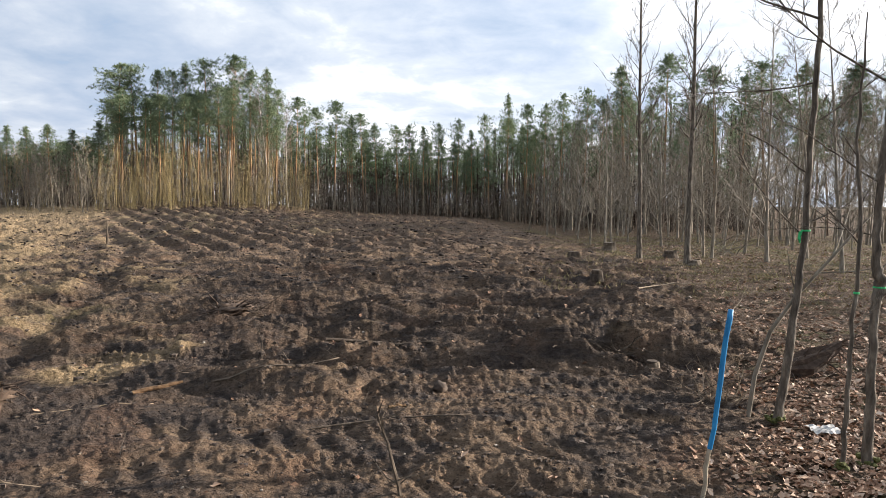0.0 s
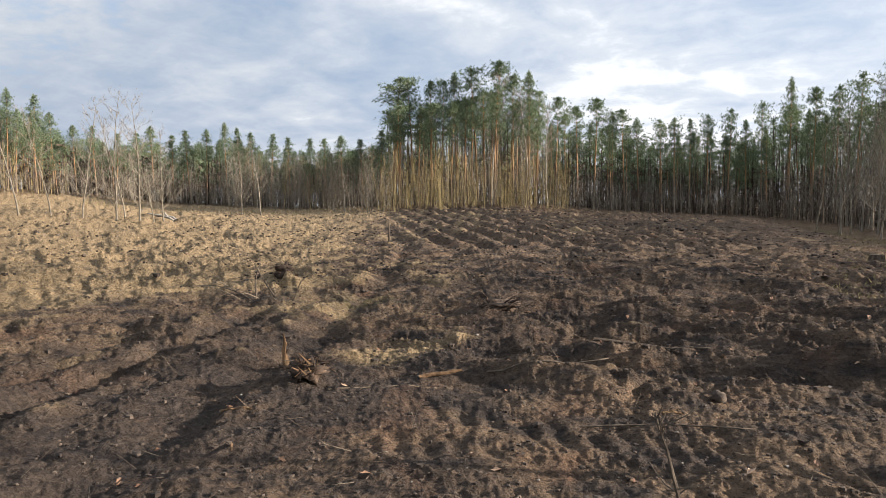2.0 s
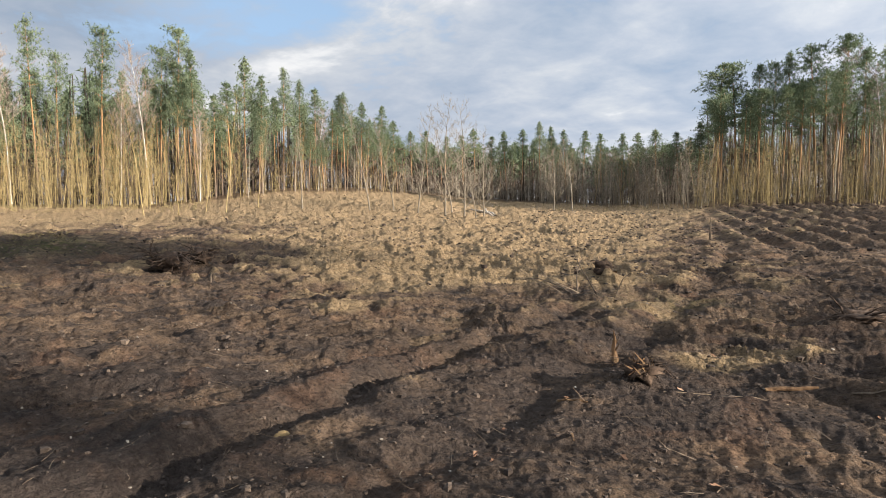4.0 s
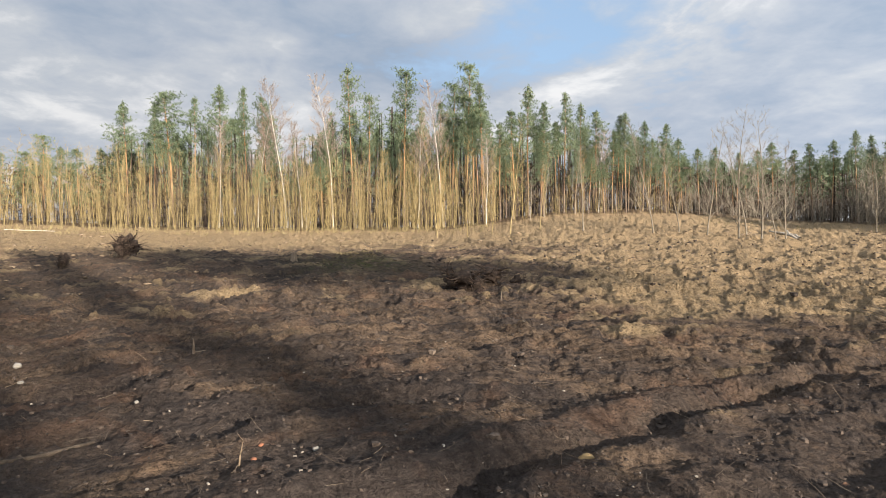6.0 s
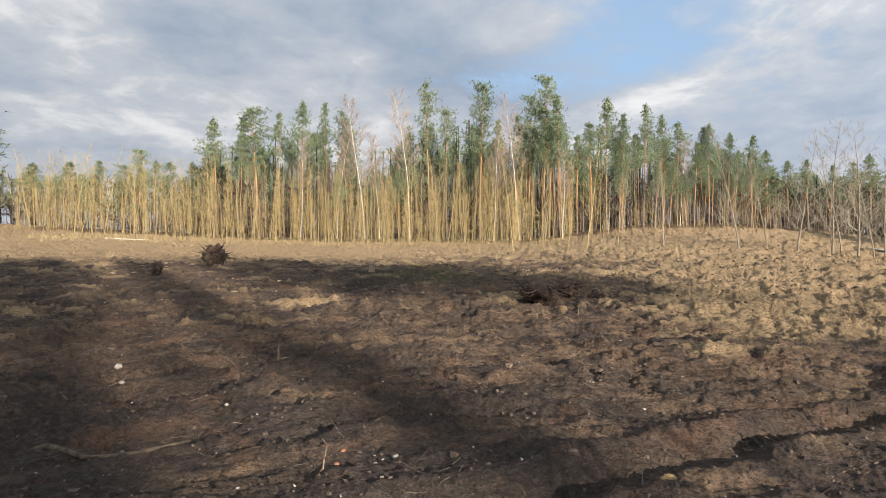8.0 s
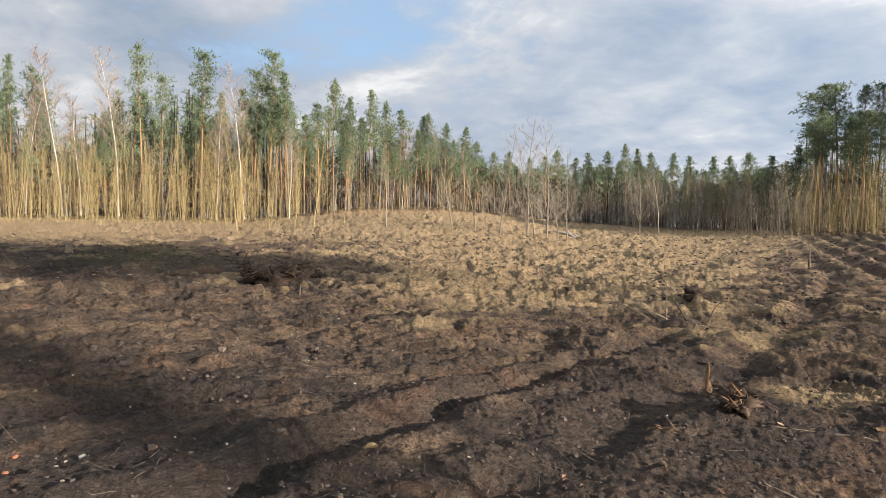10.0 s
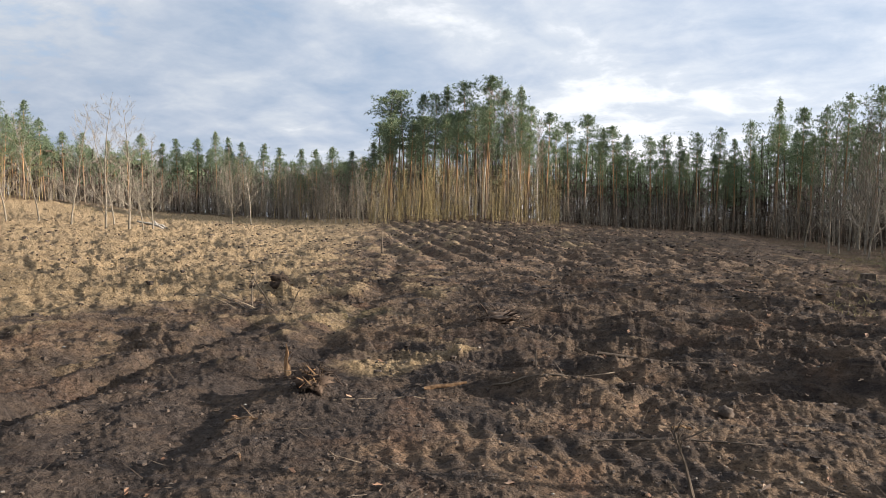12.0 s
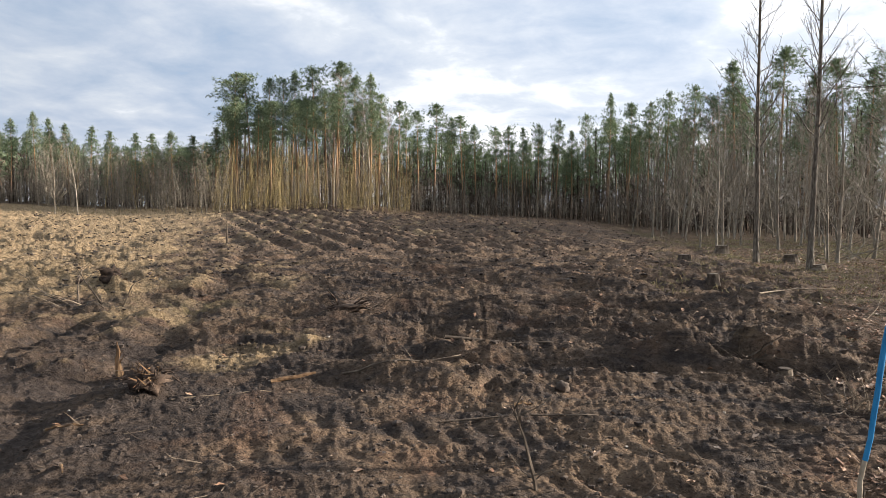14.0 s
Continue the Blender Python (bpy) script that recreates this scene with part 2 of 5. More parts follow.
FILM = make_plain("pale_plastic", [(0.3, (0.24, 0.24, 0.23)), (0.7, (0.42, 0.41, 0.40))], 12, 0.35, 0.5, 0.01, spec=0.5)
GRASS = make_plain("dry_grass", [(0.3, (0.16, 0.13, 0.06)), (0.6, (0.30, 0.25, 0.12)), (0.8, (0.40, 0.35, 0.2))], 6, 0.85, 0.0, rand=0.4)


# ---------------------------------------------------------------- mesh tools
class Mesh:
    """Collects vertices and faces and links them as one mesh object."""

    def __init__(self):
        self.v, self.f, self.spikes, self.tufts = [], [], [], []

    def tube(self, pts, radii, sides=5, cap=False, wob=0.0, rng=random):
        pts = [Vector(p) for p in pts]
        base = len(self.v)
        ref = Vector((0.31, 0.83, 0.47))
        for i, p in enumerate(pts):
            d = (pts[min(i + 1, len(pts) - 1)] - pts[max(i - 1, 0)]).normalized()
            a = d.cross(ref)
            a = a.normalized() if a.length > 1e-4 else d.orthogonal().normalized()
            b = d.cross(a)
            for s in range(sides):
                t = 2 * math.pi * s / sides
                r = radii[i] * (1 + (rng.uniform(-wob, wob) if wob else 0))
                self.v.append(p + (a * math.cos(t) + b * math.sin(t)) * r)
        for i in range(len(pts) - 1):
            for s in range(sides):
                o, q = base + i * sides, (s + 1) % sides
                self.f.append((o + s, o + q, o + sides + q, o + sides + s))
        if cap:
            self.f.append(tuple(base + (len(pts) - 1) * sides + s for s in range(sides)))

    def spike(self, p, q, r):
        """A thin three-sided twig that ends in a point."""
        self.spikes.append((p[0], p[1], p[2], q[0], q[1], q[2], r))

    def tuft(self, p, size, blades):
        """A shock of needle sprays round one shoot."""
        self.tufts.append((p[0], p[1], p[2], size, blades))

    def lump(self, c, size, rng, rough=0.3, n=6, rings=4):
        """An uneven clod: a squashed ball with every corner moved."""
        o = len(self.v)
        cx, cy, cz = c
        ph = rng.uniform(0, 6.28)
        self.v.append(Vector((cx, cy, cz - size[2])))
        for i in range(1, rings):
            th = math.pi * i / rings
            for j in range(n):
                a = ph + 2 * math.pi * j / n
                k = 1 + rng.uniform(-rough, rough)
                self.v.append(Vector((cx + size[0] * math.sin(th) * math.cos(a) * k, cy + size[1] * math.sin(th) * math.sin(a) * k, cz - size[2] * math.cos(th) * k)))
        self.v.append(Vector((cx, cy, cz + size[2] * (1 - rng.uniform(0, rough)))))
        top = len(self.v) - 1
        for j in range(n):
            self.f.append((o, o + 1 + (j + 1) % n, o + 1 + j))
            for i in range(rings - 2):
                r0, r1 = o + 1 + i * n, o + 1 + (i + 1) * n
                self.f.append((r0 + j, r0 + (j + 1) % n, r1 + (j + 1) % n, r1 + j))
            r0 = o + 1 + (rings - 2) * n
            self.f.append((r0 + j, r0 + (j + 1) % n, top))

    def boulder(self, c, size, seed, rough=0.5, n=16, rings=11):
        """A knobbly mass with uneven bulges and hollows."""
        o = len(self.v)
        off = Vector((seed * 3.1, seed * 1.7, seed * 0.9))
        for i in range(rings + 1):
            th = math.pi * i / rings
            for j in range(n):
                a = 2 * math.pi * j / n
                d = Vector((math.sin(th) * math.cos(a), math.sin(th) * math.sin(a), -math.cos(th)))
                k = 1 + rough * noise.noise(d * 1.6 + off) + rough * 0.6 * noise.noise(d * 4.1 + off)
                self.v.append(Vector((c[0] + size[0] * d.x * k, c[1] + size[1] * d.y * k, c[2] + size[2] * d.z * k)))
        for i in range(rings):
            for j in range(n):
                q = (j + 1) % n
                self.f.append((o + i * n + j, o + i * n + q, o + (i + 1) * n + q, o + (i + 1) * n + j))

    def data(self, name, mat, smooth=False):
        co = [np.array([tuple(p) for p in self.v], float).reshape(-1, 3)]
        sizes = [np.array([len(f) for f in self.f], np.int64)]
        loops = [np.array([i for f in self.f for i in f], np.int64)]
        base = len(co[0])
        if self.spikes:
            a = np.array(self.spikes, float)
            p, q, r = a[:, :3], a[:, 3:6], a[:, 6:7]
            d = q - p
            d /= np.linalg.norm(d, axis=1, keepdims=True) + 1e-9
            u = np.cross(d, np.where(np.abs(d[:, 2:]) < 0.8, [[0.0, 0.0, 1.0]], [[1.0, 0.0, 0.0]]))
            u /= np.linalg.norm(u, axis=1, keepdims=True) + 1e-9
            v = np.cross(d, u)
            ring = [p + (u * math.cos(t) + v * math.sin(t)) * r for t in (0, 2.094, 4.189)]
            co.append(np.stack(ring + [q], 1).reshape(-1, 3))
            o = base + 4 * np.arange(len(a))[:, None]
            loops.append((o + np.array([[0, 1, 3, 1, 2, 3, 2, 0, 3]])).ravel())
            sizes.append(np.full(3 * len(a), 3))
            base += 4 * len(a)
        if self.tufts:
            a = np.array(self.tufts, float)
            a = np.repeat(a, a[:, 4].astype(int), 0)
            g = np.random.RandomState(len(a))
            p, size = a[:, :3], a[:, 3:4]
            d = g.normal(0, 1, (len(a), 3)) * [1, 1, 0.8] + [0, 0, 0.35]
            d /= np.linalg.norm(d, axis=1, keepdims=True) + 1e-9
            u = np.cross(d, g.normal(0, 1, (len(a), 3)))
            u /= np.linalg.norm(u, axis=1, keepdims=True) + 1e-9
            ln, wd = size * g.uniform(0.6, 1.25, (len(a), 1)), size * g.uniform(0.055, 0.11, (len(a), 1))
            co.append(np.stack([p + d * ln * 0.12 + u * wd, p + d * ln, p + d * ln * 0.12 - u * wd], 1).reshape(-1, 3))
            loops.append(base + np.arange(3 * len(a)))
            sizes.append(np.full(len(a), 3))
        me = raw_mesh(name, np.vstack(co), np.concatenate(loops), np.concatenate(sizes), smooth)
        me.materials.append(mat)
        return me


def raw_mesh(name, co, loops, sizes, smooth):
    me = bpy.data.meshes.new(name)
    me.vertices.add(len(co))
    me.vertices.foreach_set("co", co.astype(np.float32).ravel())
    me.loops.add(len(loops))
    me.loops.foreach_set("vertex_index", loops.astype(np.int32))
    me.polygons.add(len(sizes))
    me.polygons.foreach_set("loop_start", (np.cumsum(sizes) - sizes).astype(np.int32))
    me.polygons.foreach_set("use_smooth", np.full(len(sizes), smooth))
    me.update(calc_edges=True)
    return me


def part(name, mesh, mat, parent, label="", smooth=False):
    ob = new(name, mesh.data(name, mat, smooth))
    ob.parent = parent
    return tagged(ob, label)


def thing(name, x, y, z, label, category, group="", kind="", turn=0.0):
    ob = new(name)
    ob.empty_display_size = 0.1
    ob.matrix_basis = pose(x, y, z, 0, 0, turn)
    return tagged(ob, label, category, group, kind)


# ---------------------------------------------------------------- ground
def perlin(x, y, seed):
    xi, yi = np.floor(x).astype(np.int64), np.floor(y).astype(np.int64)
    xf, yf = x - xi, y - yi

    def grad(i, j):
        h = (i * 374761393 + j * 668265263 + seed * 974711) & 0xFFFFFFFF
        h = ((h ^ (h >> 13)) * 1274126177) & 0xFFFFFFFF
        a = ((h ^ (h >> 16)) & 0xFFFF) * (2 * np.pi / 65536.0)
        return np.cos(a), np.sin(a)

    u, v = xf**3 * (xf * (xf * 6 - 15) + 10), yf**3 * (yf * (yf * 6 - 15) + 10)
    res = 0
    for di, wu in ((0, 1 - u), (1, u)):
        for dj, wv in ((0, 1 - v), (1, v)):
            gx, gy = grad(xi + di, yi + dj)
            res = res + wu * wv * (gx * (xf - di) + gy * (yf - dj))
    return res * 1.5


def fbm(x, y, seed, octaves=3, gain=0.5):
    tot, a, s = 0, 1.0, 1.0
    for o in range(octaves):
        tot = tot + a * perlin(x * s + o * 17.3, y * s - o * 9.1, seed + o)
        a, s = a * gain, s * 2.07
    return tot


def step(a, b, v):
    t = np.clip((v - a) / (b - a), 0, 1)
    return t * t * (3 - 2 * t)


# bearing, distance of the wood's edge, height of the ground there
EDGE = [(-180, 90, 0.0), (-60, 30, -0.2), (-34, 50, -0.6), (-20, 55, -0.6), (-10, 70, -0.8), (-3, 80, 0.0), (4, 78, 0.4), (9, 72, 0.8), (14, 65, 1.4), (18, 65, 1.6), (22, 65, 1.55),
        (27, 66, 1.3), (34, 80, 1.2), (43, 88, 1.9), (49, 80, 2.7), (54, 74, 3.05), (60, 68, 2.9), (65, 62, 2.2), (70, 57, 1.5), (83, 56, 1.55), (92, 57, 1.75), (100, 60, 2.2), (108, 66, 2.7), (114, 60, 3.0), (140, 60, 1.0), (180, 90, 0.0)]
EY, ED, EZ = (np.array(c, float) for c in zip(*EDGE))


def edge_dist(yaw):
    return np.interp(yaw, EY, ED)


def along(x, y, pts):
    """Distance to a bent line and the side on which a place lies."""
    best, side = np.full(np.shape(x), 1e9), np.zeros(np.shape(x))
    for (ax, ay), (bx, by) in zip(pts, pts[1:]):
        dx, dy = bx - ax, by - ay
        t = np.clip(((x - ax) * dx + (y - ay) * dy) / (dx * dx + dy * dy), 0, 1)
        ox, oy = x - ax - t * dx, y - ay - t * dy
        d = np.hypot(ox, oy)
        near = d < best
        best, side = np.where(near, d, best), np.where(near, np.sign(dx * oy - dy * ox), side)
    return best, side


RUT_A = [(-3.9, -1.5), (-4.2, 0.4), (-4.43, 1.5), (-4.76, 2.7), (-5.39, 4.76), (-5.75, 6.4), (-6.2, 8.0)]
RUT_B = [(-2.7, 0.6), (-3.29, 2.54), (-3.7, 3.85), (-3.95, 4.9), (-4.83, 8.2), (-6.4, 12.5), (-9.6, 21.0)]
# heaps and hollows: x, y, length, width, turn, height
HEAPS = [(-1.25, 5.75, 0.75, 0.28, -8, 0.22), (-1.5, 6.35, 0.8, 0.3, -5, -0.13), (-8.5, 5.3, 0.6, 0.45, 20, 0.11), (-8.9, 4.4, 0.8, 0.3, 40, 0.08), (-6.95, 6.35, 0.28, 0.2, 0, -0.14),
         (1.75, 6.9, 0.8, 0.3, 0, 0.16), (2.2, 6.45, 0.5, 0.25, 0, -0.05), (-11.5, 10.2, 0.8, 0.6, 30, 0.10), (-7.6, 10.9, 0.6, 0.5, 0, 0.16), (-3.3, 4.75, 0.3, 0.25, 0, 0.05), (-13.2, 9.0, 0.9, 0.6, 10, 0.08), (0.4, 3.1, 0.5, 0.3, 10, 0.10), (-23.0, 2.0, 0.8, 1.2, 0, -0.32), (-24.4, 2.3, 0.9, 1.8, 0, 0.08)]


def litter_zone(x, y):
    line = np.interp(y, [-20, 2, 3.5, 6.5, 15.8, 33, 70], [0.6, 1.0, 1.5, 2.9, 5.4, 5.9, 4.0])
    return step(-0.35, 0.5, x - line + 0.45 * perlin(x * 0.9, y * 0.9, 71))


def base_z(x, y):
    """The smooth lie of the land."""
    r, yaw = np.hypot(x, y), np.degrees(np.arctan2(-x, y))
    dist, z1 = np.interp(yaw, EY, ED), np.interp(yaw, EY, EZ)
    return z1 * np.clip((r - 14) / (dist - 14), 0, 1.15) ** 1.35


def ridged(x, y, seed, octaves=3, gain=0.55):
    """Crumpled ground: crests with sharp edges and slack hollows."""
    tot, a, s = 0, 1.0, 1.0
    for o in range(octaves):
        tot = tot + a * (0.27 - np.sqrt(perlin(x * s + o * 5.7, y * s + o * 3.3, seed + o) ** 2 + 0.0006))
        a, s = a * gain, s * 2.13
    return tot * 2.2


def ground_z(x, y):
    x, y = np.asarray(x, float), np.asarray(y, float)
    r, yaw = np.hypot(x, y), np.degrees(np.arctan2(-x, y))
    dist = np.interp(yaw, EY, ED)
    z = base_z(x, y)
    wild = 1 - 0.75 * litter_zone(x, y)
    out = 1 - step(1.0, 1.12, r / dist)
    wild = wild * (0.15 + 0.85 * out)
    # churned lumps with sharp crests, and berms scraped round the place where the machine stood
    a = fbm(x * 0.55, y * 0.55, 3, 2)
    b = fbm(x * 1.5 + a, y * 1.5, 11, 3, 0.55)
    mask = step(-0.35, 0.35, fbm(x * 0.7, y * 0.7, 61, 2))
    arc = (np.radians(yaw) - 0.65) * r
    lumps = ridged(x * 1.05 + 0.35 * b, y * 1.05 - 0.35 * a, 23, 4, 0.52)
    berms = ridged(arc * 0.36 + 0.3 * b, r * 1.5 + 0.35 * a, 27, 4, 0.56)
    near = 0.35 + 0.65 * step(4.0, 10.0, r)
    open_field = step(9, 16, r) * step(24, 40, yaw)
    h = near * (0.09 * a + 0.05 * b) + (0.45 + 0.55 * mask) * (0.016 + 0.024 * step(5.5, 10, r) + 0.085 * open_field) * lumps + (0.02 + 0.07 * step(5.0, 7.5, r)) * berms * (1 - 0.5 * step(14, 26, r))
    # flat ridges that run across the field
    wide = step(-7, -2, x) * step(5.2, 8, y) * (1 - step(24, 34, y))
    h = h + wide * 0.21 * (0.35 - np.abs(fbm(x * 0.28 + 0.3 * b, y * 0.85, 31, 2, 0.5)))
    # plough furrows that climb the rise
    n = x * math.cos(radians(30)) + y * math.sin(radians(30))
    plough = step(17, 27, r) * (1 - step(22, 29, yaw)) * step(-8, 2, yaw)
    wave = np.sin(2 * np.pi * n / 1.2 + 1.1 * a)
    wave = np.where(wave > 0, np.sqrt(np.abs(wave)), wave)
    h = h * (1 - 0.3 * plough) + plough * 0.05 * ridged(x * 1.9, y * 1.9, 49, 2, 0.6) + plough * 0.14 * wave * np.clip(0.85 + 0.7 * fbm(x * 0.8, y * 0.8, 47, 2), 0.3, 1.5)
    # scraped ridges that run alongside the ruts
    side_on = step(44, 58, yaw) * (1 - step(20, 30, r))
    h = h + side_on * 0.10 * (0.3 - np.abs(fbm((x + 0.2 * y) * 0.85 + 0.25 * b, y * 0.22, 33, 3, 0.55)))
    # far sunlit clods are coarse
    rough = step(12, 24, r) * step(26, 40, yaw) * (1 - 0.6 * step(70, 80, yaw))
    h = h + rough * (0.05 * ridged(x * 0.55, y * 0.55, 41, 2, 0.5) + 0.05 * a)
    # small crumbs close to the path
    close = 1 - step(9, 18, r)
    h = h + close * (0.016 * fbm(x * 11, y * 11, 53, 2, 0.65) + 0.007 * perlin(x * 34, y * 34, 59))
    # rolled flat where machines went to and fro
    h = h * (1 - 0.2 * step(12, 22, yaw) * (1 - step(70, 85, yaw)) * (1 - step(11, 16, r)))
    # tyre ruts
    for pts, w0, deep in ((RUT_A, 0.17, 0.12), (RUT_B, 0.22, 0.075)):
        d, side = along(x + 0.10 * b, y + 0.12 * a, pts)
        deep = deep * np.clip(0.95 + 0.9 * perlin(x * 0.9, y * 0.9, 67), 0.3, 1.5)
        h = h - deep * np.exp(-((d / w0) ** 2)) + deep * 0.45 * np.exp(-(((d - 2.1 * w0) / (0.9 * w0)) ** 2)) * np.where(side > 0, 1.0, 0.5)
    # lug prints of a tracked machine
    for y0, ph in ((3.55, 0.0), (4.25, 0.9), (2.75, 2.1)):
        yy = y - y0 + 0.13 * x - 0.05 * a
        band = np.exp(-((yy / 0.2) ** 4)) * step(-2.6, -1.4, x) * (1 - step(1.2, 1.9, x))
        lug = np.sin(2 * np.pi * (x + 0.55 * yy) / 0.235 + ph + 2.0 * a)
        h = h * (1 - 0.45 * band) + band * (0.014 * lug - 0.028) * np.clip(0.8 + 1.6 * fbm(x * 0.9, y * 0.9, 97, 2), 0.1, 1.6)
    for hx, hy, sx_, sy_, turn, up in HEAPS:
        ca, sa = math.cos(radians(turn)), math.sin(radians(turn))
        u, v = (x - hx) * ca + (y - hy) * sa, -(x - hx) * sa + (y - hy) * ca
        h = h + up * np.exp(-((u / sx_) ** 2) - (v / sy_) ** 2) * (1 + 1.1 * b)
    return z + h * wild


def gz(x, y):
    return float(ground_z(np.array([x]), np.array([y]))[0])


def build_ground():
    fine = np.radians(np.linspace(-36.5, 113, 1380))
    rest = np.radians(np.linspace(116, 320, 70)[1:-1])
    az = np.concatenate([fine, rest])
    # rings: close together near the path, wide at the horizon
    near = np.linspace(1.5**-0.35, 60**-0.35, 440) ** (-1 / 0.35)
    rr = np.concatenate([near, 60.0 * (170 / 60.0) ** np.linspace(0, 1, 44)[1:], [260, 450, 900, 2000, 4200]])
    A, R = np.meshgrid(az, rr, indexing="ij")
    X, Y = -np.sin(A) * R, np.cos(A) * R
    Z = ground_z(X, Y)
    na, nr = A.shape
    co = np.stack([X, Y, Z], -1).reshape(-1, 3)
    co = np.vstack([co, [[0, 0, gz(0.0, 0.0)]]])
    i, j = np.meshgrid(np.arange(na), np.arange(nr - 1), indexing="ij")
    i2 = (i + 1) % na
    quads = np.stack([i * nr + j, i * nr + j + 1, i2 * nr + j + 1, i2 * nr + j], -1).reshape(-1, 4)
    k = np.arange(na)
    tris = np.stack([np.full(na, na * nr), k * nr, ((k + 1) % na) * nr], -1)
    sizes = np.concatenate([np.full(len(quads), 4), np.full(len(tris), 3)])
    me = raw_mesh("ground", co, np.concatenate([quads.ravel(), tris.ravel()]), sizes, True)
    x, y = co[:, 0], co[:, 1]
    r, yaw = np.hypot(x, y), np.degrees(np.arctan2(-x, y))
    big = fbm(x * 0.3, y * 0.3, 83, 3)
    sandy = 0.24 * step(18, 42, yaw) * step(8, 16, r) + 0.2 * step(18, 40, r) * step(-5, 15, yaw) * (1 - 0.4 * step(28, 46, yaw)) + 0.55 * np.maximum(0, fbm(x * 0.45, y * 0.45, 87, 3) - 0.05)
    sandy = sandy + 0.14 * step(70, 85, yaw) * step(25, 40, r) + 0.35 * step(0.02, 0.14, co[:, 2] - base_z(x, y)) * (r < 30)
    for hx, hy, s, up in ((-8.5, 5.3, 0.55, 0.6), (-11.5, 10.2, 0.8, 0.5), (-1.0, 5.7, 0.4, 0.22), (-13.2, 9.0, 0.7, 0.4)):
        sandy = sandy + up * np.exp(-((x - hx) ** 2 + (y - hy) ** 2) / s**2)
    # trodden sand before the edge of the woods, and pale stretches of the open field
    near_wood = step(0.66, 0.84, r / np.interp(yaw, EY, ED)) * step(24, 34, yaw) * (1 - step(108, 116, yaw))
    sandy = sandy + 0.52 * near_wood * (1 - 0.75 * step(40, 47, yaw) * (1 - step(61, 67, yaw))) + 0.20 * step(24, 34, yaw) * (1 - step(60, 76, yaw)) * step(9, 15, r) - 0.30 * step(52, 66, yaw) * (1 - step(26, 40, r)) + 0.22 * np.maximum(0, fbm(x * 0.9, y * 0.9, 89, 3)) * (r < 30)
    road, _ = along(x, y, [polar(118, 40), polar(111, 60), polar(107.5, 85), polar(107, 160)])
    sandy = sandy + 0.7 * (1 - step(1.6, 2.4, road))
    litter = np.maximum(litter_zone(x, y), step(0.97, 1.05, r / np.interp(yaw, EY, ED)) * (1 - (road < 2.4)))
    mossy = 1.0 * np.exp(-(((x + 25) / 3.0) ** 2 + ((y - 5.2) / 1.9) ** 2)) + 0.8 * step(14, 20, y) * (1 - step(40, 60, y)) * litter_zone(x, y) * step(-0.1, 0.3, big) + 0.5 * np.exp(-(((x + 5.5) / 1.0) ** 2 + ((y - 9.4) / 0.5) ** 2)) + 0.55 * litter_zone(x, y) * step(0.1, 0.5, fbm(x * 1.3, y * 1.3, 93, 2))
    # dark humus by bearing and distance; the last term paints the pit's shade
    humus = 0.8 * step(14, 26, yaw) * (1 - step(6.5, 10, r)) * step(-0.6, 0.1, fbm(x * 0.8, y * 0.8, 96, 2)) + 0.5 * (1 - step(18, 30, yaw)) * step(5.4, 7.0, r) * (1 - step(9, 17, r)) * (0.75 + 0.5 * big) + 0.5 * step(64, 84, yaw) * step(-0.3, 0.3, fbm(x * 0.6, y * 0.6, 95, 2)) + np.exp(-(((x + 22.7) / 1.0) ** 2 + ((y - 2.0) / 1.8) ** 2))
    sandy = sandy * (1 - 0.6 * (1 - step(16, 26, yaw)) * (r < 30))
    # the ploughed rise is paler
    parched = step(14, 26, r) * (1 - step(24, 32, yaw)) * (0.7 + 0.6 * big)
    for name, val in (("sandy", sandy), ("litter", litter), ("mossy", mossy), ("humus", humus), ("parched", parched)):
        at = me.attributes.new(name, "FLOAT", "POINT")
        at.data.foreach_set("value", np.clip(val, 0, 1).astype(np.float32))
    arc = (np.radians(yaw) - 0.65) * r
    at = me.attributes.new("sweep", "FLOAT_VECTOR", "POINT")
    at.data.foreach_set("vector", np.stack([arc * 0.45, r * 1.25, co[:, 2] * 2.0], -1).astype(np.float32).ravel())
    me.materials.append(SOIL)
    return tagged(new("ground", me), "churned dark soil and pale sand of a freshly cleared field", "ground", kind="structure")


build_ground()

# ---------------------------------------------------------------- trees
def bend(rng, p, d, length, n, wild, lift=0.0):
    """A wandering line of n pieces from p along d."""
    pts, p, d = [Vector(p)], Vector(p), Vector(d).normalized()
    for _ in range(n):
        d = (d + Vector((rng.uniform(-wild, wild), rng.uniform(-wild, wild), rng.uniform(-wild, wild) + lift))).normalized()
        p = p + d * (length / n)
        pts.append(p)
    return pts


def at_part(pts, t):
    """The place and heading at the share t of a line."""
    f = min(t, 0.999) * (len(pts) - 1)
    i = int(f)
    return pts[i].lerp(pts[i + 1], f - i), (pts[i + 1] - pts[i]).normalized()


def twig_spray(ms, rng, pts, radius, count, length, from_share=0.25, flare=0.8):
    """Fine twigs along a branch."""
    for _ in range(count):
        p, d = at_part(pts, rng.uniform(from_share, 1.0))
        side = Vector((rng.uniform(-1, 1), rng.uniform(-1, 1), rng.uniform(-0.3, 1.0)))
        ms.spike(p, p + (d * 0.55 + side * flare).normalized() * length * rng.uniform(0.5, 1.0), radius)


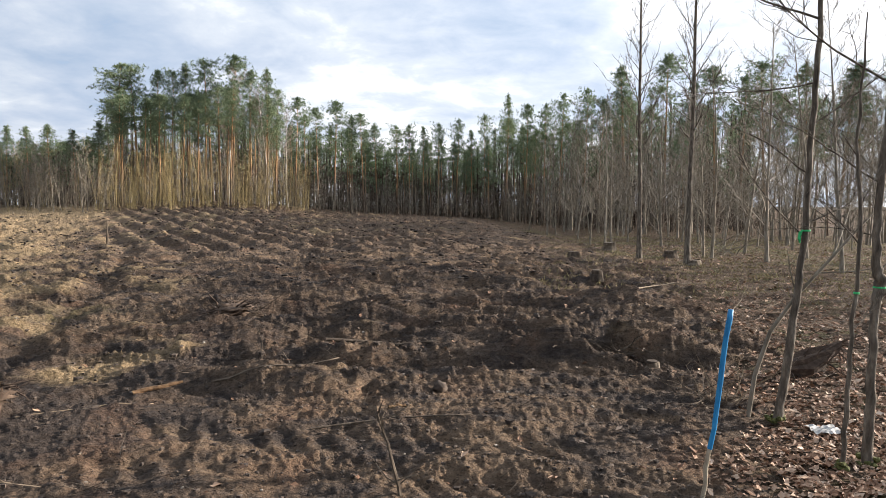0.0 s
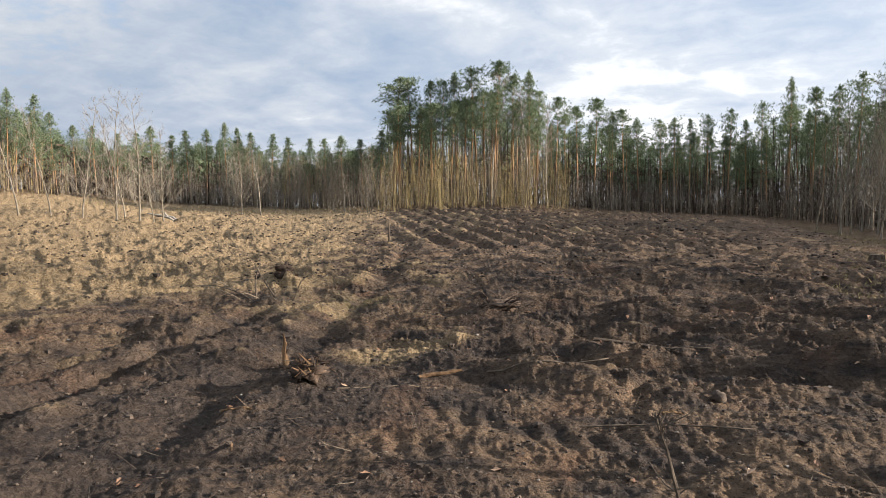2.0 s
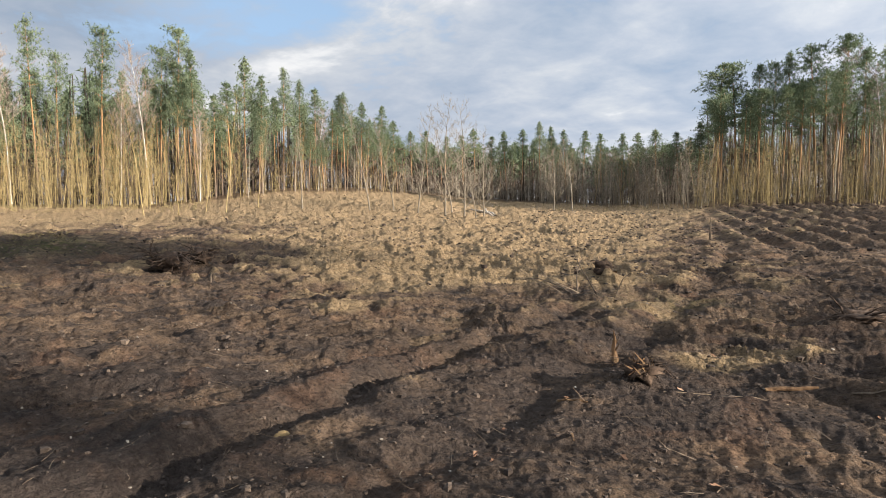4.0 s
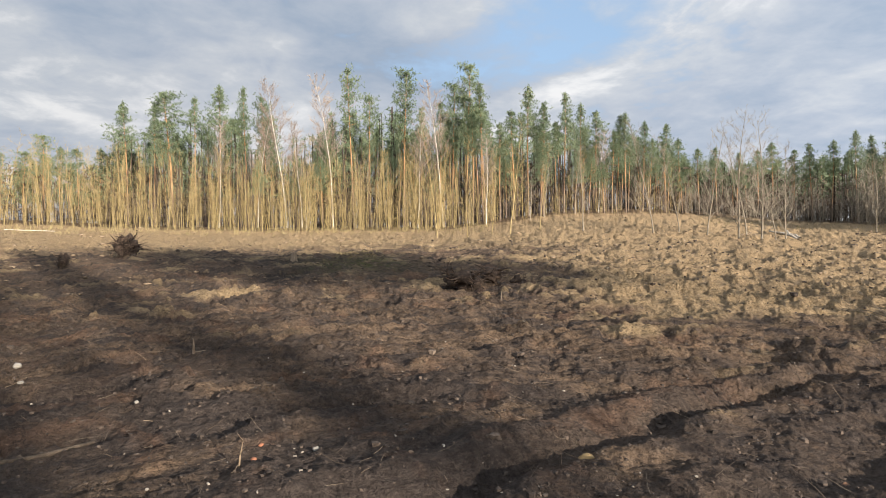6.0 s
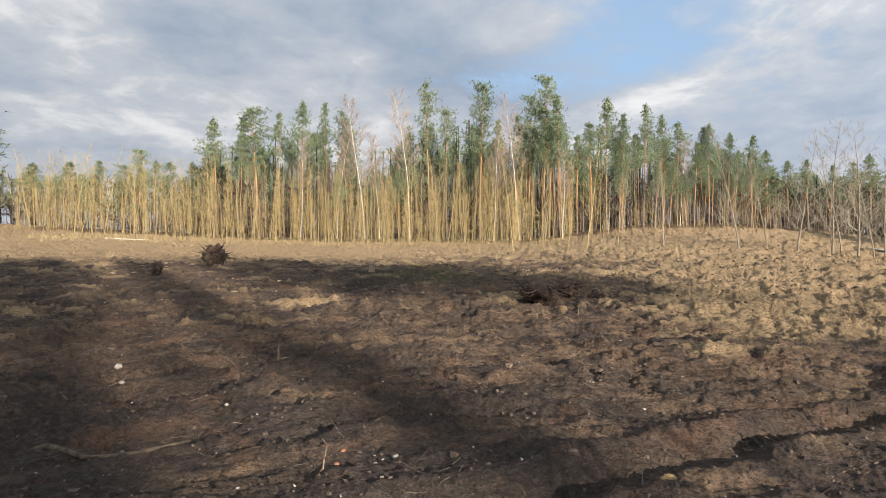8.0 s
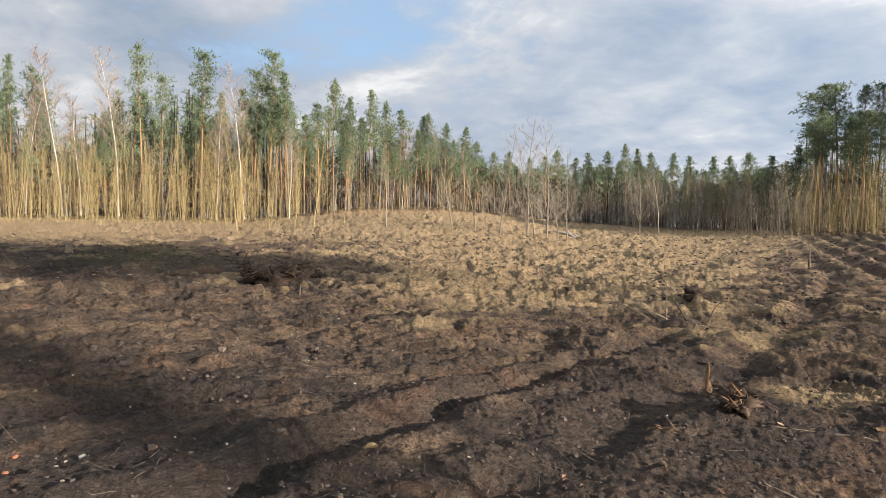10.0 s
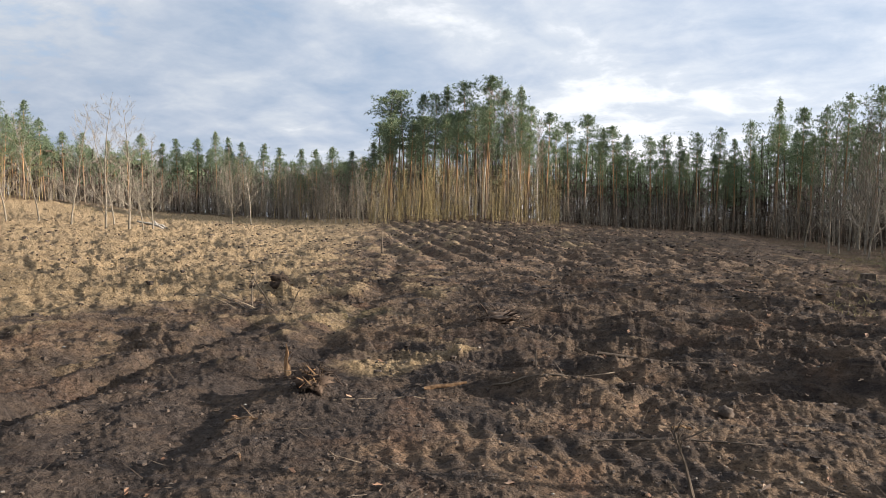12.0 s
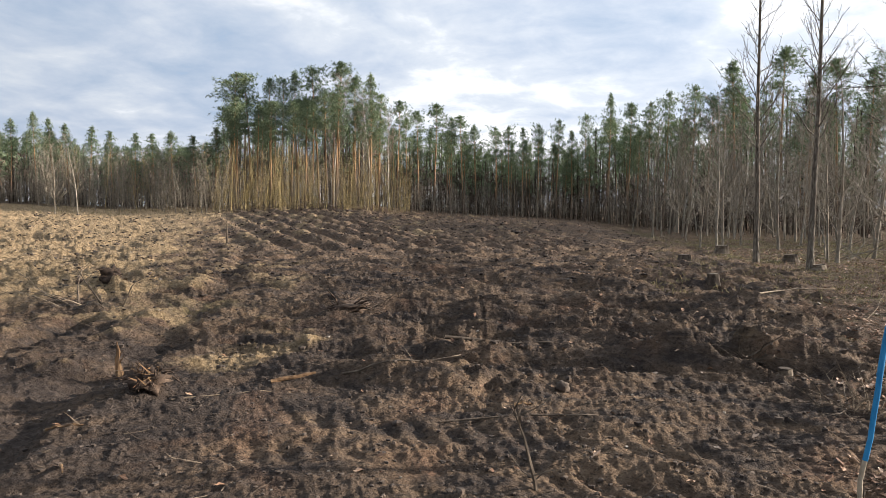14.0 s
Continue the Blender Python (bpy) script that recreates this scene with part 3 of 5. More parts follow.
def bare_tree_meshes(seed, height, r0, limbs=16, low=0.25, lean=0.05, reach=0.28, twigs=9, upright=0.9, fine=0.006, sides=7, wild=0.055):
    """A leafless tree: a trunk mesh and a mesh of its limbs and twigs."""
    rng = random.Random(seed)
    trunk, crown = Mesh(), Mesh()
    pts = bend(rng, (0, 0, -0.15), (rng.uniform(-lean, lean), rng.uniform(-lean, lean), 1), height, 14, wild, 0.03)
    radii = [r0 * (1.35 if i == 0 else 1) * (1 - 0.93 * (i / 14) ** 0.9) + 0.004 for i in range(15)]
    trunk.tube(pts, radii, sides, wob=0.06, rng=rng)
    for i in range(limbs):
        t = low + (1 - low) * ((i + rng.uniform(0, 0.9)) / limbs)
        p, d = at_part(pts, t)
        a = i * 2.4 + rng.uniform(-0.6, 0.6)
        out = Vector((math.cos(a), math.sin(a), upright * rng.uniform(0.5, 1.3)))
        length = height * reach * (1.05 - 0.75 * t) * rng.uniform(0.55, 1.15)
        rb = max(r0 * (1 - t) * 0.42, fine * 1.6)
        limb = bend(rng, p, out, length, 4, 0.18, 0.08)
        crown.tube(limb, [rb * (1 - 0.8 * k / 4) for k in range(5)], 3)
        for _ in range(max(2, int(twigs * 0.4))):
            q, e = at_part(limb, rng.uniform(0.2, 0.9))
            sub = bend(rng, q, e + Vector((rng.uniform(-1, 1), rng.uniform(-1, 1), rng.uniform(-0.1, 0.9))) * 0.8, length * rng.uniform(0.3, 0.65), 2, 0.3, 0.05)
            crown.tube(sub, [rb * 0.4, rb * 0.28, fine * 0.6], 3)
            twig_spray(crown, rng, sub, fine, 4, length * 0.22, 0.2)
        twig_spray(crown, rng, limb, fine, twigs, length * 0.24)
    twig_spray(crown, rng, pts, fine, limbs, height * 0.07, 0.55)
    return trunk, crown


def bare_tree(name, seed, mat, twig_mat, label, group, **kw):
    trunk, crown = bare_tree_meshes(seed, **kw)
    ob = thing(name, 0, 0, 0, label, "tree", group)
    part("trunk", trunk, mat, ob, smooth=True)
    tagged(part("crown", crown, twig_mat, ob), kind="stuff")
    return ob


def pine_meshes(seed, height, r0, crown_from, spread, pointed, whorls=12, dead=8):
    """A Scots pine: straight trunk, and boughs in tiers that carry flat pads of needle tufts."""
    rng = random.Random(seed)
    trunk, boughs, needles = Mesh(), Mesh(), Mesh()
    pts = bend(rng, (0, 0, -0.2), (rng.uniform(-0.03, 0.03), rng.uniform(-0.03, 0.03), 1), height, 12, 0.022, 0.02)
    trunk.tube(pts, [r0 * (1.25 if i == 0 else 1) * (1 - 0.9 * (i / 12) ** 1.4) + 0.006 for i in range(13)], 7, wob=0.04, rng=rng)
    sway = rng.uniform(0, 6.28)
    for i in range(whorls):
        rel = (i / (whorls - 1)) ** 0.9
        t = crown_from + (0.975 - crown_from) * rel
        if pointed:
            reach = spread * ((1.0 - rel) ** 1.05 * (0.72 + 0.33 * min(1.0, rel * 3.0)) + 0.07)
        else:
            reach = spread * (math.sqrt(max(0.0, 1.0 - rel ** 2.4)) * (0.6 + 0.4 * min(1.0, rel * 2.0)) + 0.16)
        n = rng.randint(4, 5)
        turn = rng.uniform(0, 6.28)
        for k in range(n):
            if rng.random() < (0.34 if rel < 0.3 else 0.12):
                continue
            a = turn + k * 6.28 / n + rng.uniform(-0.3, 0.3)
            p, _ = at_part(pts, t + rng.uniform(-0.01, 0.01))
            length = reach * rng.uniform(0.5, 1.15) * (1 + 0.22 * math.cos(a - sway))
            up = 0.10 + (0.85 if pointed else 0.7) * rel + rng.uniform(-0.15, 0.2)
            limb = bend(rng, p, (math.cos(a), math.sin(a), up), length, 3, 0.14, 0.10)
            rb = max(0.011, r0 * 0.2 * (1 - 0.6 * rel))
            boughs.tube(limb, [rb, rb * 0.7, rb * 0.4, 0.006], 3)
            count = 7 + int(13 * length)
            for q_ in range(count):
                q, e = at_part(limb, 1.0 - 0.62 * rng.random() ** 1.3)
                w_ = 0.16 + 0.17 * length
                side = Vector((rng.gauss(0, w_), rng.gauss(0, w_), rng.gauss(0.06, w_ * 0.42)))
                needles.tuft(q + side, rng.uniform(0.20, 0.34), 10)
    top = pts[-1]
    for k in range(8):
        needles.tuft(top + Vector((rng.gauss(0, 0.05 + 0.03 * k), rng.gauss(0, 0.05 + 0.03 * k), 0.12 - 0.14 * k)), 0.26, 9)
    # dead snags under the crown
    for _ in range(dead):
        t = rng.uniform(0.25, crown_from + 0.05)
        p, _ = at_part(pts, t)
        a = rng.uniform(0, 6.28)
        limb = bend(rng, p, (math.cos(a), math.sin(a), rng.uniform(-0.3, 0.3)), rng.uniform(0.4, 1.2), 2, 0.2)
        boughs.tube(limb, [0.018, 0.011, 0.004], 3)
    return trunk, boughs, needles


def pine(seed, label, group, **kw):
    trunk, boughs, needles = pine_meshes(seed, **kw)
    ob = thing("pine_tree", 0, 0, 0, label, "tree", group)
    part("trunk", trunk, BARK_PINE, ob, smooth=True)
    tagged(part("branchwork", boughs, BARK_PINE, ob), kind="stuff")
    tagged(part("crown", needles, NEEDLES, ob), kind="stuff")
    return ob


def stand(x, y, turn, scale, lean=(0, 0), sink=0.05, wide=None):
    return pose(x, y, gz(x, y) - sink, lean[0], lean[1], turn) @ Matrix.Diagonal((wide or scale, wide or scale, scale, 1))


used = set()
sx_n, sy_n = polar(SUN_YAW, 1.0)


def plant(ob, m, label=""):
    """Puts the first of a kind in place, and copies of it after that."""
    if ob.name in used:
        ob = copy_thing(ob, m @ Matrix.Diagonal((1 / ob.scale.x, 1 / ob.scale.y, 1 / ob.scale.z, 1)))
    else:
        used.add(ob.name)
        ob.matrix_basis = m
    return tagged(ob, label)


# pines whose tops stand out against the sky: bearing, height above eye level in degrees, breadth of the crown
CLUMP = [(25.7, 10.4, 30), (24.0, 10.3, 22), (22.6, 10.1, 18), (21.6, 10.2, 16), (20.3, 10.9, 22), (18.6, 11.1, 25), (17.1, 11.7, 28), (15.9, 10.5, 18), (14.6, 10.8, 20), (13.8, 9.2, 16)]
SHADED = [(12.2, 8.7, 18), (11.4, 7.3, 14), (10.3, 7.9, 18), (9.0, 8.5, 22), (7.6, 7.4, 12), (6.6, 7.5, 18), (5.5, 6.8, 18), (3.8, 6.6, 16), (2.8, 6.6, 14), (1.7, 6.5, 14), (0.4, 6.8, 14), (-1.1, 7.1, 11),
          (-2.4, 6.2, 14), (-3.5, 7.4, 13), (-5.3, 9.1, 14), (-6.9, 8.3, 18), (-8.4, 8.2, 16), (-9.6, 9.0, 16), (-11.6, 9.4, 20), (-12.8, 8.4, 18)]
BEHIND_BARE = [(-15.0, 11.2, 32), (-17.8, 11.6, 30), (-19.8, 9.6, 28), (-21.8, 10.6, 30), (-23.6, 9.8, 30), (-25.3, 10.7, 34), (-27.9, 10.4, 30), (-30, 9.8, 34), (-31.5, 10.2, 36), (-34, 10.8, 36)]
LOW = [(51.2, 6.9, 16), (49.7, 6.1, 14), (48.4, 6.1, 14), (47.0, 5.6, 12), (45.5, 5.7, 14), (44.5, 6.2, 16), (43.0, 5.6, 14), (41.8, 6.0, 14), (40.6, 6.1, 14), (39.0, 6.7, 12), (37.9, 6.3, 12), (36.9, 6.0, 14), (35.7, 5.9, 14), (34.1, 5.6, 14), (32.6, 5.6, 14), (31.2, 5.6, 16), (29.8, 5.8, 18), (28.2, 5.5, 16), (26.8, 6.3, 18)]
RIDGE = [(66.8, 12.0, 22), (65.6, 8.7, 20), (64.5, 9.7, 24), (63.2, 11.7, 21), (62.0, 10.4, 17), (60.3, 10.9, 18), (58.8, 10.1, 15), (57.7, 9.4, 20), (56.1, 9.0, 16), (55.3, 9.2, 15), (54.0, 8.4, 14), (52.3, 8.1, 16)]
THICKET_BACK = [(95.0, 9.8, 20), (93.2, 10.1, 15), (91.8, 10.6, 28), (90.1, 10.5, 16), (88.4, 11.4, 22), (86.2, 11.4, 13), (84.7, 10.7, 16), (77.8, 13.0, 17), (76.4, 11.0, 16), (73.6, 13.0, 23), (72.2, 10.2, 18), (70.5, 10.5, 20), (69.6, 11.9, 18), (68.4, 13.4, 22)]
TRACK = [(110.4, 8.4, 50), (112.5, 9.5, 45), (107.2, 5.8, 20), (105.6, 6.0, 20), (103.2, 6.2, 16), (101.8, 5.9, 16), (100.6, 7.1, 12), (99.5, 6.4, 14), (98.2, 6.3, 14), (96.8, 6.4, 16)]
TIPS = sorted([(-125, 20), (-40, 11), (81.5, 10.0), (116, 11.0)] + [(yaw, el) for group in (CLUMP, SHADED, BEHIND_BARE, LOW, RIDGE, THICKET_BACK, TRACK) for yaw, el, _ in group])
KY, KE = (np.array(c, float) for c in zip(*TIPS))


def top_height(yaw, r, ground):
    return 1.51 + r * math.tan(radians(float(np.interp(yaw, KY, KE)))) - ground


rng = random.Random(5)
PINE_LABEL = "tall Scots pine with a bare orange trunk and dark green crown"
POINTED = [pine(100 + i, PINE_LABEL, "pine wood", height=14.0, r0=(0.12, 0.105, 0.13, 0.11)[i], crown_from=(0.54, 0.62, 0.50, 0.66)[i], spread=(2.3, 2.1, 2.4, 2.0)[i], pointed=True, whorls=(11, 10, 12, 9)[i]) for i in range(4)]
ROUND = [pine(120 + i, PINE_LABEL, "pine wood", height=14.0, r0=(0.125, 0.11, 0.13)[i], crown_from=(0.56, 0.64, 0.60)[i], spread=(1.7, 1.5, 1.75)[i], pointed=False, whorls=(10, 8, 9)[i]) for i in range(3)]
PINES = POINTED + ROUND
HIGH = pine(140, PINE_LABEL, "pine wood", height=14.0, r0=0.125, crown_from=0.74, spread=1.7, pointed=False, whorls=8)
taken = []


def free(x, y, gap):
    if any((x - a) ** 2 + (y - b) ** 2 < gap * gap for a, b in taken):
        return False
    taken.append((x, y))
    return True


def plant_tips(group, depth, kinds):
    """The pines of a skyline, each by its bearing, height and breadth."""
    for yaw, el, w_ in group:
        r = float(edge_dist(yaw)) + depth + rng.uniform(-1.5, 1.5)
        x, y = polar(yaw, r)
        taken.append((x, y))
        h = 1.51 + r * math.tan(radians(el)) - gz(x, y)
        plant(rng.choice(kinds), stand(x, y, rng.uniform(0, 360), h / 13.75, wide=min(1.7, max(0.6, w_ * r / 1205.0 / 1.45))))


def plant_pines(n, y0, y1, d0, d1, gap, low=0.7, kinds=PINES):
    made = tries = 0
    while made < n and tries < n * 40:
        tries += 1
        yaw = rng.uniform(y0, y1)
        r = float(edge_dist(yaw)) + rng.uniform(d0, d1)
        x, y = polar(yaw, r)
        if not free(x, y, gap):
            continue
        g = gz(x, y)
        s = top_height(yaw, r, g) * rng.uniform(low, 0.86) / 14.0
        plant(rng.choice(kinds), stand(x, y, rng.uniform(0, 360), s, (rng.uniform(-2, 2), rng.uniform(-2, 2)), wide=max(0.55, s) * rng.uniform(0.75, 1.05)))
        made += 1


plant_tips(CLUMP, 2, ROUND + POINTED[1:2])
plant_tips(SHADED, 4, ROUND + POINTED[:2])
plant_tips(BEHIND_BARE, 6, PINES)
plant_tips(LOW, 5, POINTED)
plant_tips(RIDGE, 3, POINTED)
plant_tips(THICKET_BACK, 8, PINES)
plant_tips(TRACK[2:], 14, PINES)
plant_tips(TRACK[:2], 2, ROUND)
plant_pines(22, 13.2, 26.6, -4, 5, 1.5, 0.78, ROUND + POINTED[3:])     # the tall clump on the rise
plant_pines(30, -9, 13, 2, 14, 1.9)             # the shaded wood beyond
plant_pines(16, -30, -9, 6, 16, 2.0)            # the wood behind the bare trees
plant_pines(30, 27, 50, 5, 16, 2.0)             # low far wood
plant_pines(30, 50, 68, 0, 9, 1.6, 0.5)              # lit wood on the ridge
plant_pines(30, 68, 96, 6, 15, 1.8, 0.5)            # lit wood behind the thicket
plant_pines(10, 97, 108, 14, 22, 2.2)
plant_pines(8, 109.6, 116, 0, 10, 1.8, 0.8)     # beside the track

# pines beside the path, beyond the picture on the sunny side, whose crowns shade the field:
# along the edge of the shade, towards the sun, height, kind, breadth
SUNWARD = ((-17, 36, 20, 0, 1.9), (-14.5, 33, 20, 2, 1.9), (-12, 37, 20, 0, 1.9), (-9.8, 32, 19, 2, 1.9), (-7.6, 36, 20, 0, 1.7), (-6.2, 35, 20, 4, 1.3), (-4.2, 36, 20, 4, 1.2), (-2.3, 35, 20, 6, 1.1), (-0.5, 36, 20, 4, 0.62),
           (-3.2, 41, 21.5, 4, 1.1), (-1.4, 42, 21.5, 6, 0.8), (-0.5, 41, 21.2, 4, 0.55), (2.6, 36, 20, 4, 0.62), (2.8, 41, 21.2, 6, 0.6), (1.0, 36, 19.4, 5, 0.5))
SUNWARD_HIGH = ((6.4, 34, 19.5, 1.0), (8.4, 36, 19.8, 1.1), (10.5, 36, 18.8, 1.2), (12.4, 35, 18, 1.2), (14.4, 36, 18.2, 1.1), (7.4, 43, 21.8, 1.0), (9.5, 42, 21, 1.1), (11.5, 43, 20.4, 1.2), (13.5, 42, 20, 1.2))
for s_, l_, h, k, w_ in SUNWARD + tuple((a, b, c, -1, d) for a, b, c, d in SUNWARD_HIGH):
    x, y = sx_n * l_ - sy_n * s_, sy_n * l_ + sx_n * s_
    taken.append((x, y))
    plant(PINES[k] if k >= 0 else HIGH, stand(x, y, rng.uniform(0, 360), h / 14.0, wide=w_))


def far_woods():
    """The depth of the woods: crowns and stems beyond the ones that can be told apart."""
    r_ = random.Random(77)
    stems, green, brush = Mesh(), Mesh(), Mesh()
    for yaw0, yaw1, d0, d1, n in ((-24, 30, 8, 44, 300), (27, 52, 8, 44, 180), (50, 97, 9, 36, 210), (96, 118, 14, 46, 60), (118, 235, 4, 30, 70)):
        for _ in range(n):
            yaw = r_.uniform(yaw0, yaw1)
            at = yaw if yaw < 180 else yaw - 360
            r = float(edge_dist(at)) + r_.uniform(d0, d1)
            x, y = polar(yaw, r)
            g = float(base_z(x, y))
            h = min(max(top_height(at, r, g) * r_.uniform(0.55, 0.82), 5), 18)
            stems.tube([(x, y, g - 0.2), (x + r_.uniform(-0.3, 0.3), y + r_.uniform(-0.3, 0.3), g + h)], [0.14, 0.04], 4)
            for k in range(56):
                t = r_.uniform(0.36, 1.0)
                w_ = (1.03 - t) * 2.4 + 0.2
                green.tuft((x + r_.uniform(-w_, w_), y + r_.uniform(-w_, w_), g + h * t), 0.6, 6)
            # understorey, with the wood's inner shade put into its dark colour
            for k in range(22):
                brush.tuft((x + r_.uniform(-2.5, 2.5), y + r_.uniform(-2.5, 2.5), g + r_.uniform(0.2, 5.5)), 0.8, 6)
        # the ranks of bare stems inside the wood
        for _ in range(n * 6):
            yaw = r_.uniform(yaw0, yaw1)
            at = yaw if yaw < 180 else yaw - 360
            r = float(edge_dist(at)) + d0 * 0.6 + (d1 + 25 - d0 * 0.6) * r_.random() ** 1.2
            x, y = polar(yaw, r)
            g = float(base_z(x, y))
            h = max(3.5, top_height(at, r, g) * r_.uniform(0.35, 0.62))
            w_ = r_.uniform(0.03, 0.065)
            stems.tube([(x, y, g - 0.2), (x + r_.uniform(-0.4, 0.4), y + r_.uniform(-0.4, 0.4), g + h)], [w_, w_ * 0.5], 3)
            for k in range(2):
                a = r_.uniform(0, 6.28)
                z = g + r_.uniform(0.2, 0.9) * h
                stems.spike((x, y, z), (x + math.cos(a) * 1.3, y + math.sin(a) * 1.3, z + r_.uniform(-0.3, 0.6)), 0.022)
    ob = thing("far_woods", 0, 0, 0, "dense dark green pine wood in the distance", "woods", kind="stuff")
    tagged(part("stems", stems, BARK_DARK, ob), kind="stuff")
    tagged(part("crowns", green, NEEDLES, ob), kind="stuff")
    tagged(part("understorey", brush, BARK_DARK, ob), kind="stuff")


far_woods()

# leafless young trees
GREY = [bare_tree("bare_tree", 200 + i, BARK_GREY, BARK_GREY, "slender leafless young tree with grey bark", "bare trees", height=8.0, r0=0.055 + 0.008 * (i % 3), limbs=(24, 20, 28, 22)[i], low=(0.16, 0.28, 0.1, 0.2)[i], reach=(0.32, 0.27, 0.36, 0.32)[i], twigs=15, fine=0.0055, upright=0.85) for i in range(4)]
TAN = [bare_tree("bare_sapling", 230 + i, BARK_TAN, BARK_TAN, "slim leafless sapling with sunlit tan bark", "bare saplings", height=8.0, r0=0.034, limbs=(18, 15, 20)[i], low=(0.2, 0.3, 0.15)[i], reach=(0.26, 0.22, 0.3)[i], twigs=9, upright=0.9, fine=0.007) for i in range(3)]
BIRCH = [bare_tree("birch_tree", 260 + i, BARK_BIRCH, TWIG_RED, "leafless birch with white bark and reddish twigs", "birches", height=13.0, r0=0.08, limbs=36, low=0.42, reach=0.30, twigs=24, upright=0.9, fine=0.009) for i in range(2)]

# a loose row in front of the ridge and the low wood
for yaw, r, h in ((66.5, 46, 6), (65, 44, 7.4), (62.5, 47, 6), (59, 45, 5.5), (53.5, 44, 7), (51.5, 46, 6.2), (49.5, 43, 6.6), (47.2, 45, 7.6), (46.6, 47, 6.6), (45.6, 44, 7.2), (44.6, 46, 5.4), (43.9, 48, 6.0), (36.5, 60, 6.5), (38, 62, 6.2), (68.5, 45, 7), (71, 47, 7.5)):
    x, y = polar(yaw, r)
    plant(rng.choice(GREY if yaw < 60 else TAN), stand(x, y, rng.uniform(0, 360), h / 8.0), "thin leafless tree alone before the wood")

# the bare trees between the field and the pines
for yaw, r, h, k in ((-21.6, 22.5, 6.0, 2), (-21.0, 22.6, 5.2, 3), (-12.2, 29, 5.5, 0), (-13.4, 28, 6.2, 1), (-13.9, 30, 5.6, 2), (-7.2, 50, 6.4, 0), (-8.7, 42, 6.2, 2), (-9.4, 45, 6, 3), (-25.5, 21, 6.8, 2), (-28.2, 24, 7.4, 1), (-30.5, 19, 7.2, 0), (-27.2, 30, 7.4, 3), (-33.5, 22, 7, 2), (-23.9, 26, 6.5, 1), (-17.8, 30, 6.4, 2), (-15.2, 34, 6.2, 3), (-11.2, 38, 6.0, 0)):
    x, y = polar(yaw, r)
    taken.append((x, y))
    plant(GREY[k], stand(x, y, rng.uniform(0, 360), h / 8.0, (rng.uniform(-1.5, 1.5), rng.uniform(-1.5, 1.5))))


for yaw, r, seed, h, r0 in ((-16.15, 20.5, 281, 10.4, 0.075), (-19.8, 19.0, 282, 10.8, 0.08)):
    x, y = polar(yaw, r)
    taken.append((x, y))
    tall = bare_tree("bare_tree", seed, BARK_ROUGH, BARK_ROUGH, "tall straight leafless tree standing before the wood", "bare trees", height=h, r0=r0, limbs=44, low=0.3, lean=0.02, reach=0.16, twigs=8, upright=1.3, fine=0.005, wild=0.022)
    tall.matrix_basis = stand(x, y, 0, 1.0)


def plant_bare(n, y0, y1, d0, d1, e0, e1, kinds, gap=0.6, label=""):
    made = tries = 0
    while made < n and tries < n * 40:
        tries += 1
        yaw = rng.uniform(y0, y1)
        r = float(edge_dist(yaw)) + rng.uniform(d0, d1)
        x, y = polar(yaw, r)
        if not free(x, y, gap):
            continue
        h = 1.51 + r * math.tan(radians(rng.uniform(e0, e1))) - gz(x, y)
        plant(rng.choice(kinds), stand(x, y, rng.uniform(0, 360), h / 8.0, (rng.uniform(-4, 4), rng.uniform(-4, 4)), wide=h / 8.0 * rng.uniform(0.8, 1.2)), label)
        made += 1


plant_bare(78, -35, -9, -22, 4, 4.5, 9.0, GREY)
plant_bare(22, -9, 13, -3, 3, 1.5, 4.0, GREY)
plant_bare(30, 13, 27, -3, 4, 3.0, 7.0, GREY + TAN)
plant_bare(40, 26.5, 38, -10, 4, 2.6, 4.9, GREY + TAN[:2], label="bushy leafless young tree at the wood's edge")
plant_bare(24, 37, 51, -4, 3, 2.0, 4.0, GREY)
plant_bare(20, 50, 66, -3, 5, 3.0, 7.0, TAN + GREY)
plant_bare(40, 65, 108, -1, 5, 4.2, 8.0, TAN, 0.5)
plant_bare(8, 96, 110, -2, 3, 5, 7.5, TAN)
for yaw, r, e in ((83.2, 63, 11.8), (79.5, 64, 12.2), (82.0, 62, 9), (85.5, 63, 9.5), (70.3, 62, 12), (88.5, 62, 8.5), (57.5, 72, 8.0), (17.4, 64, 10.6), (12.8, 67, 8.2), (14.4, 65, 9.2), (66.8, 60, 7.5), (72.5, 60, 9)):
    x, y = polar(yaw, r)
    h = 1.51 + r * math.tan(radians(e)) - gz(x, y)
    plant(rng.choice(BIRCH), stand(x, y, rng.uniform(0, 360), h / 13.0, (rng.uniform(-3, 3), rng.uniform(-3, 3))))


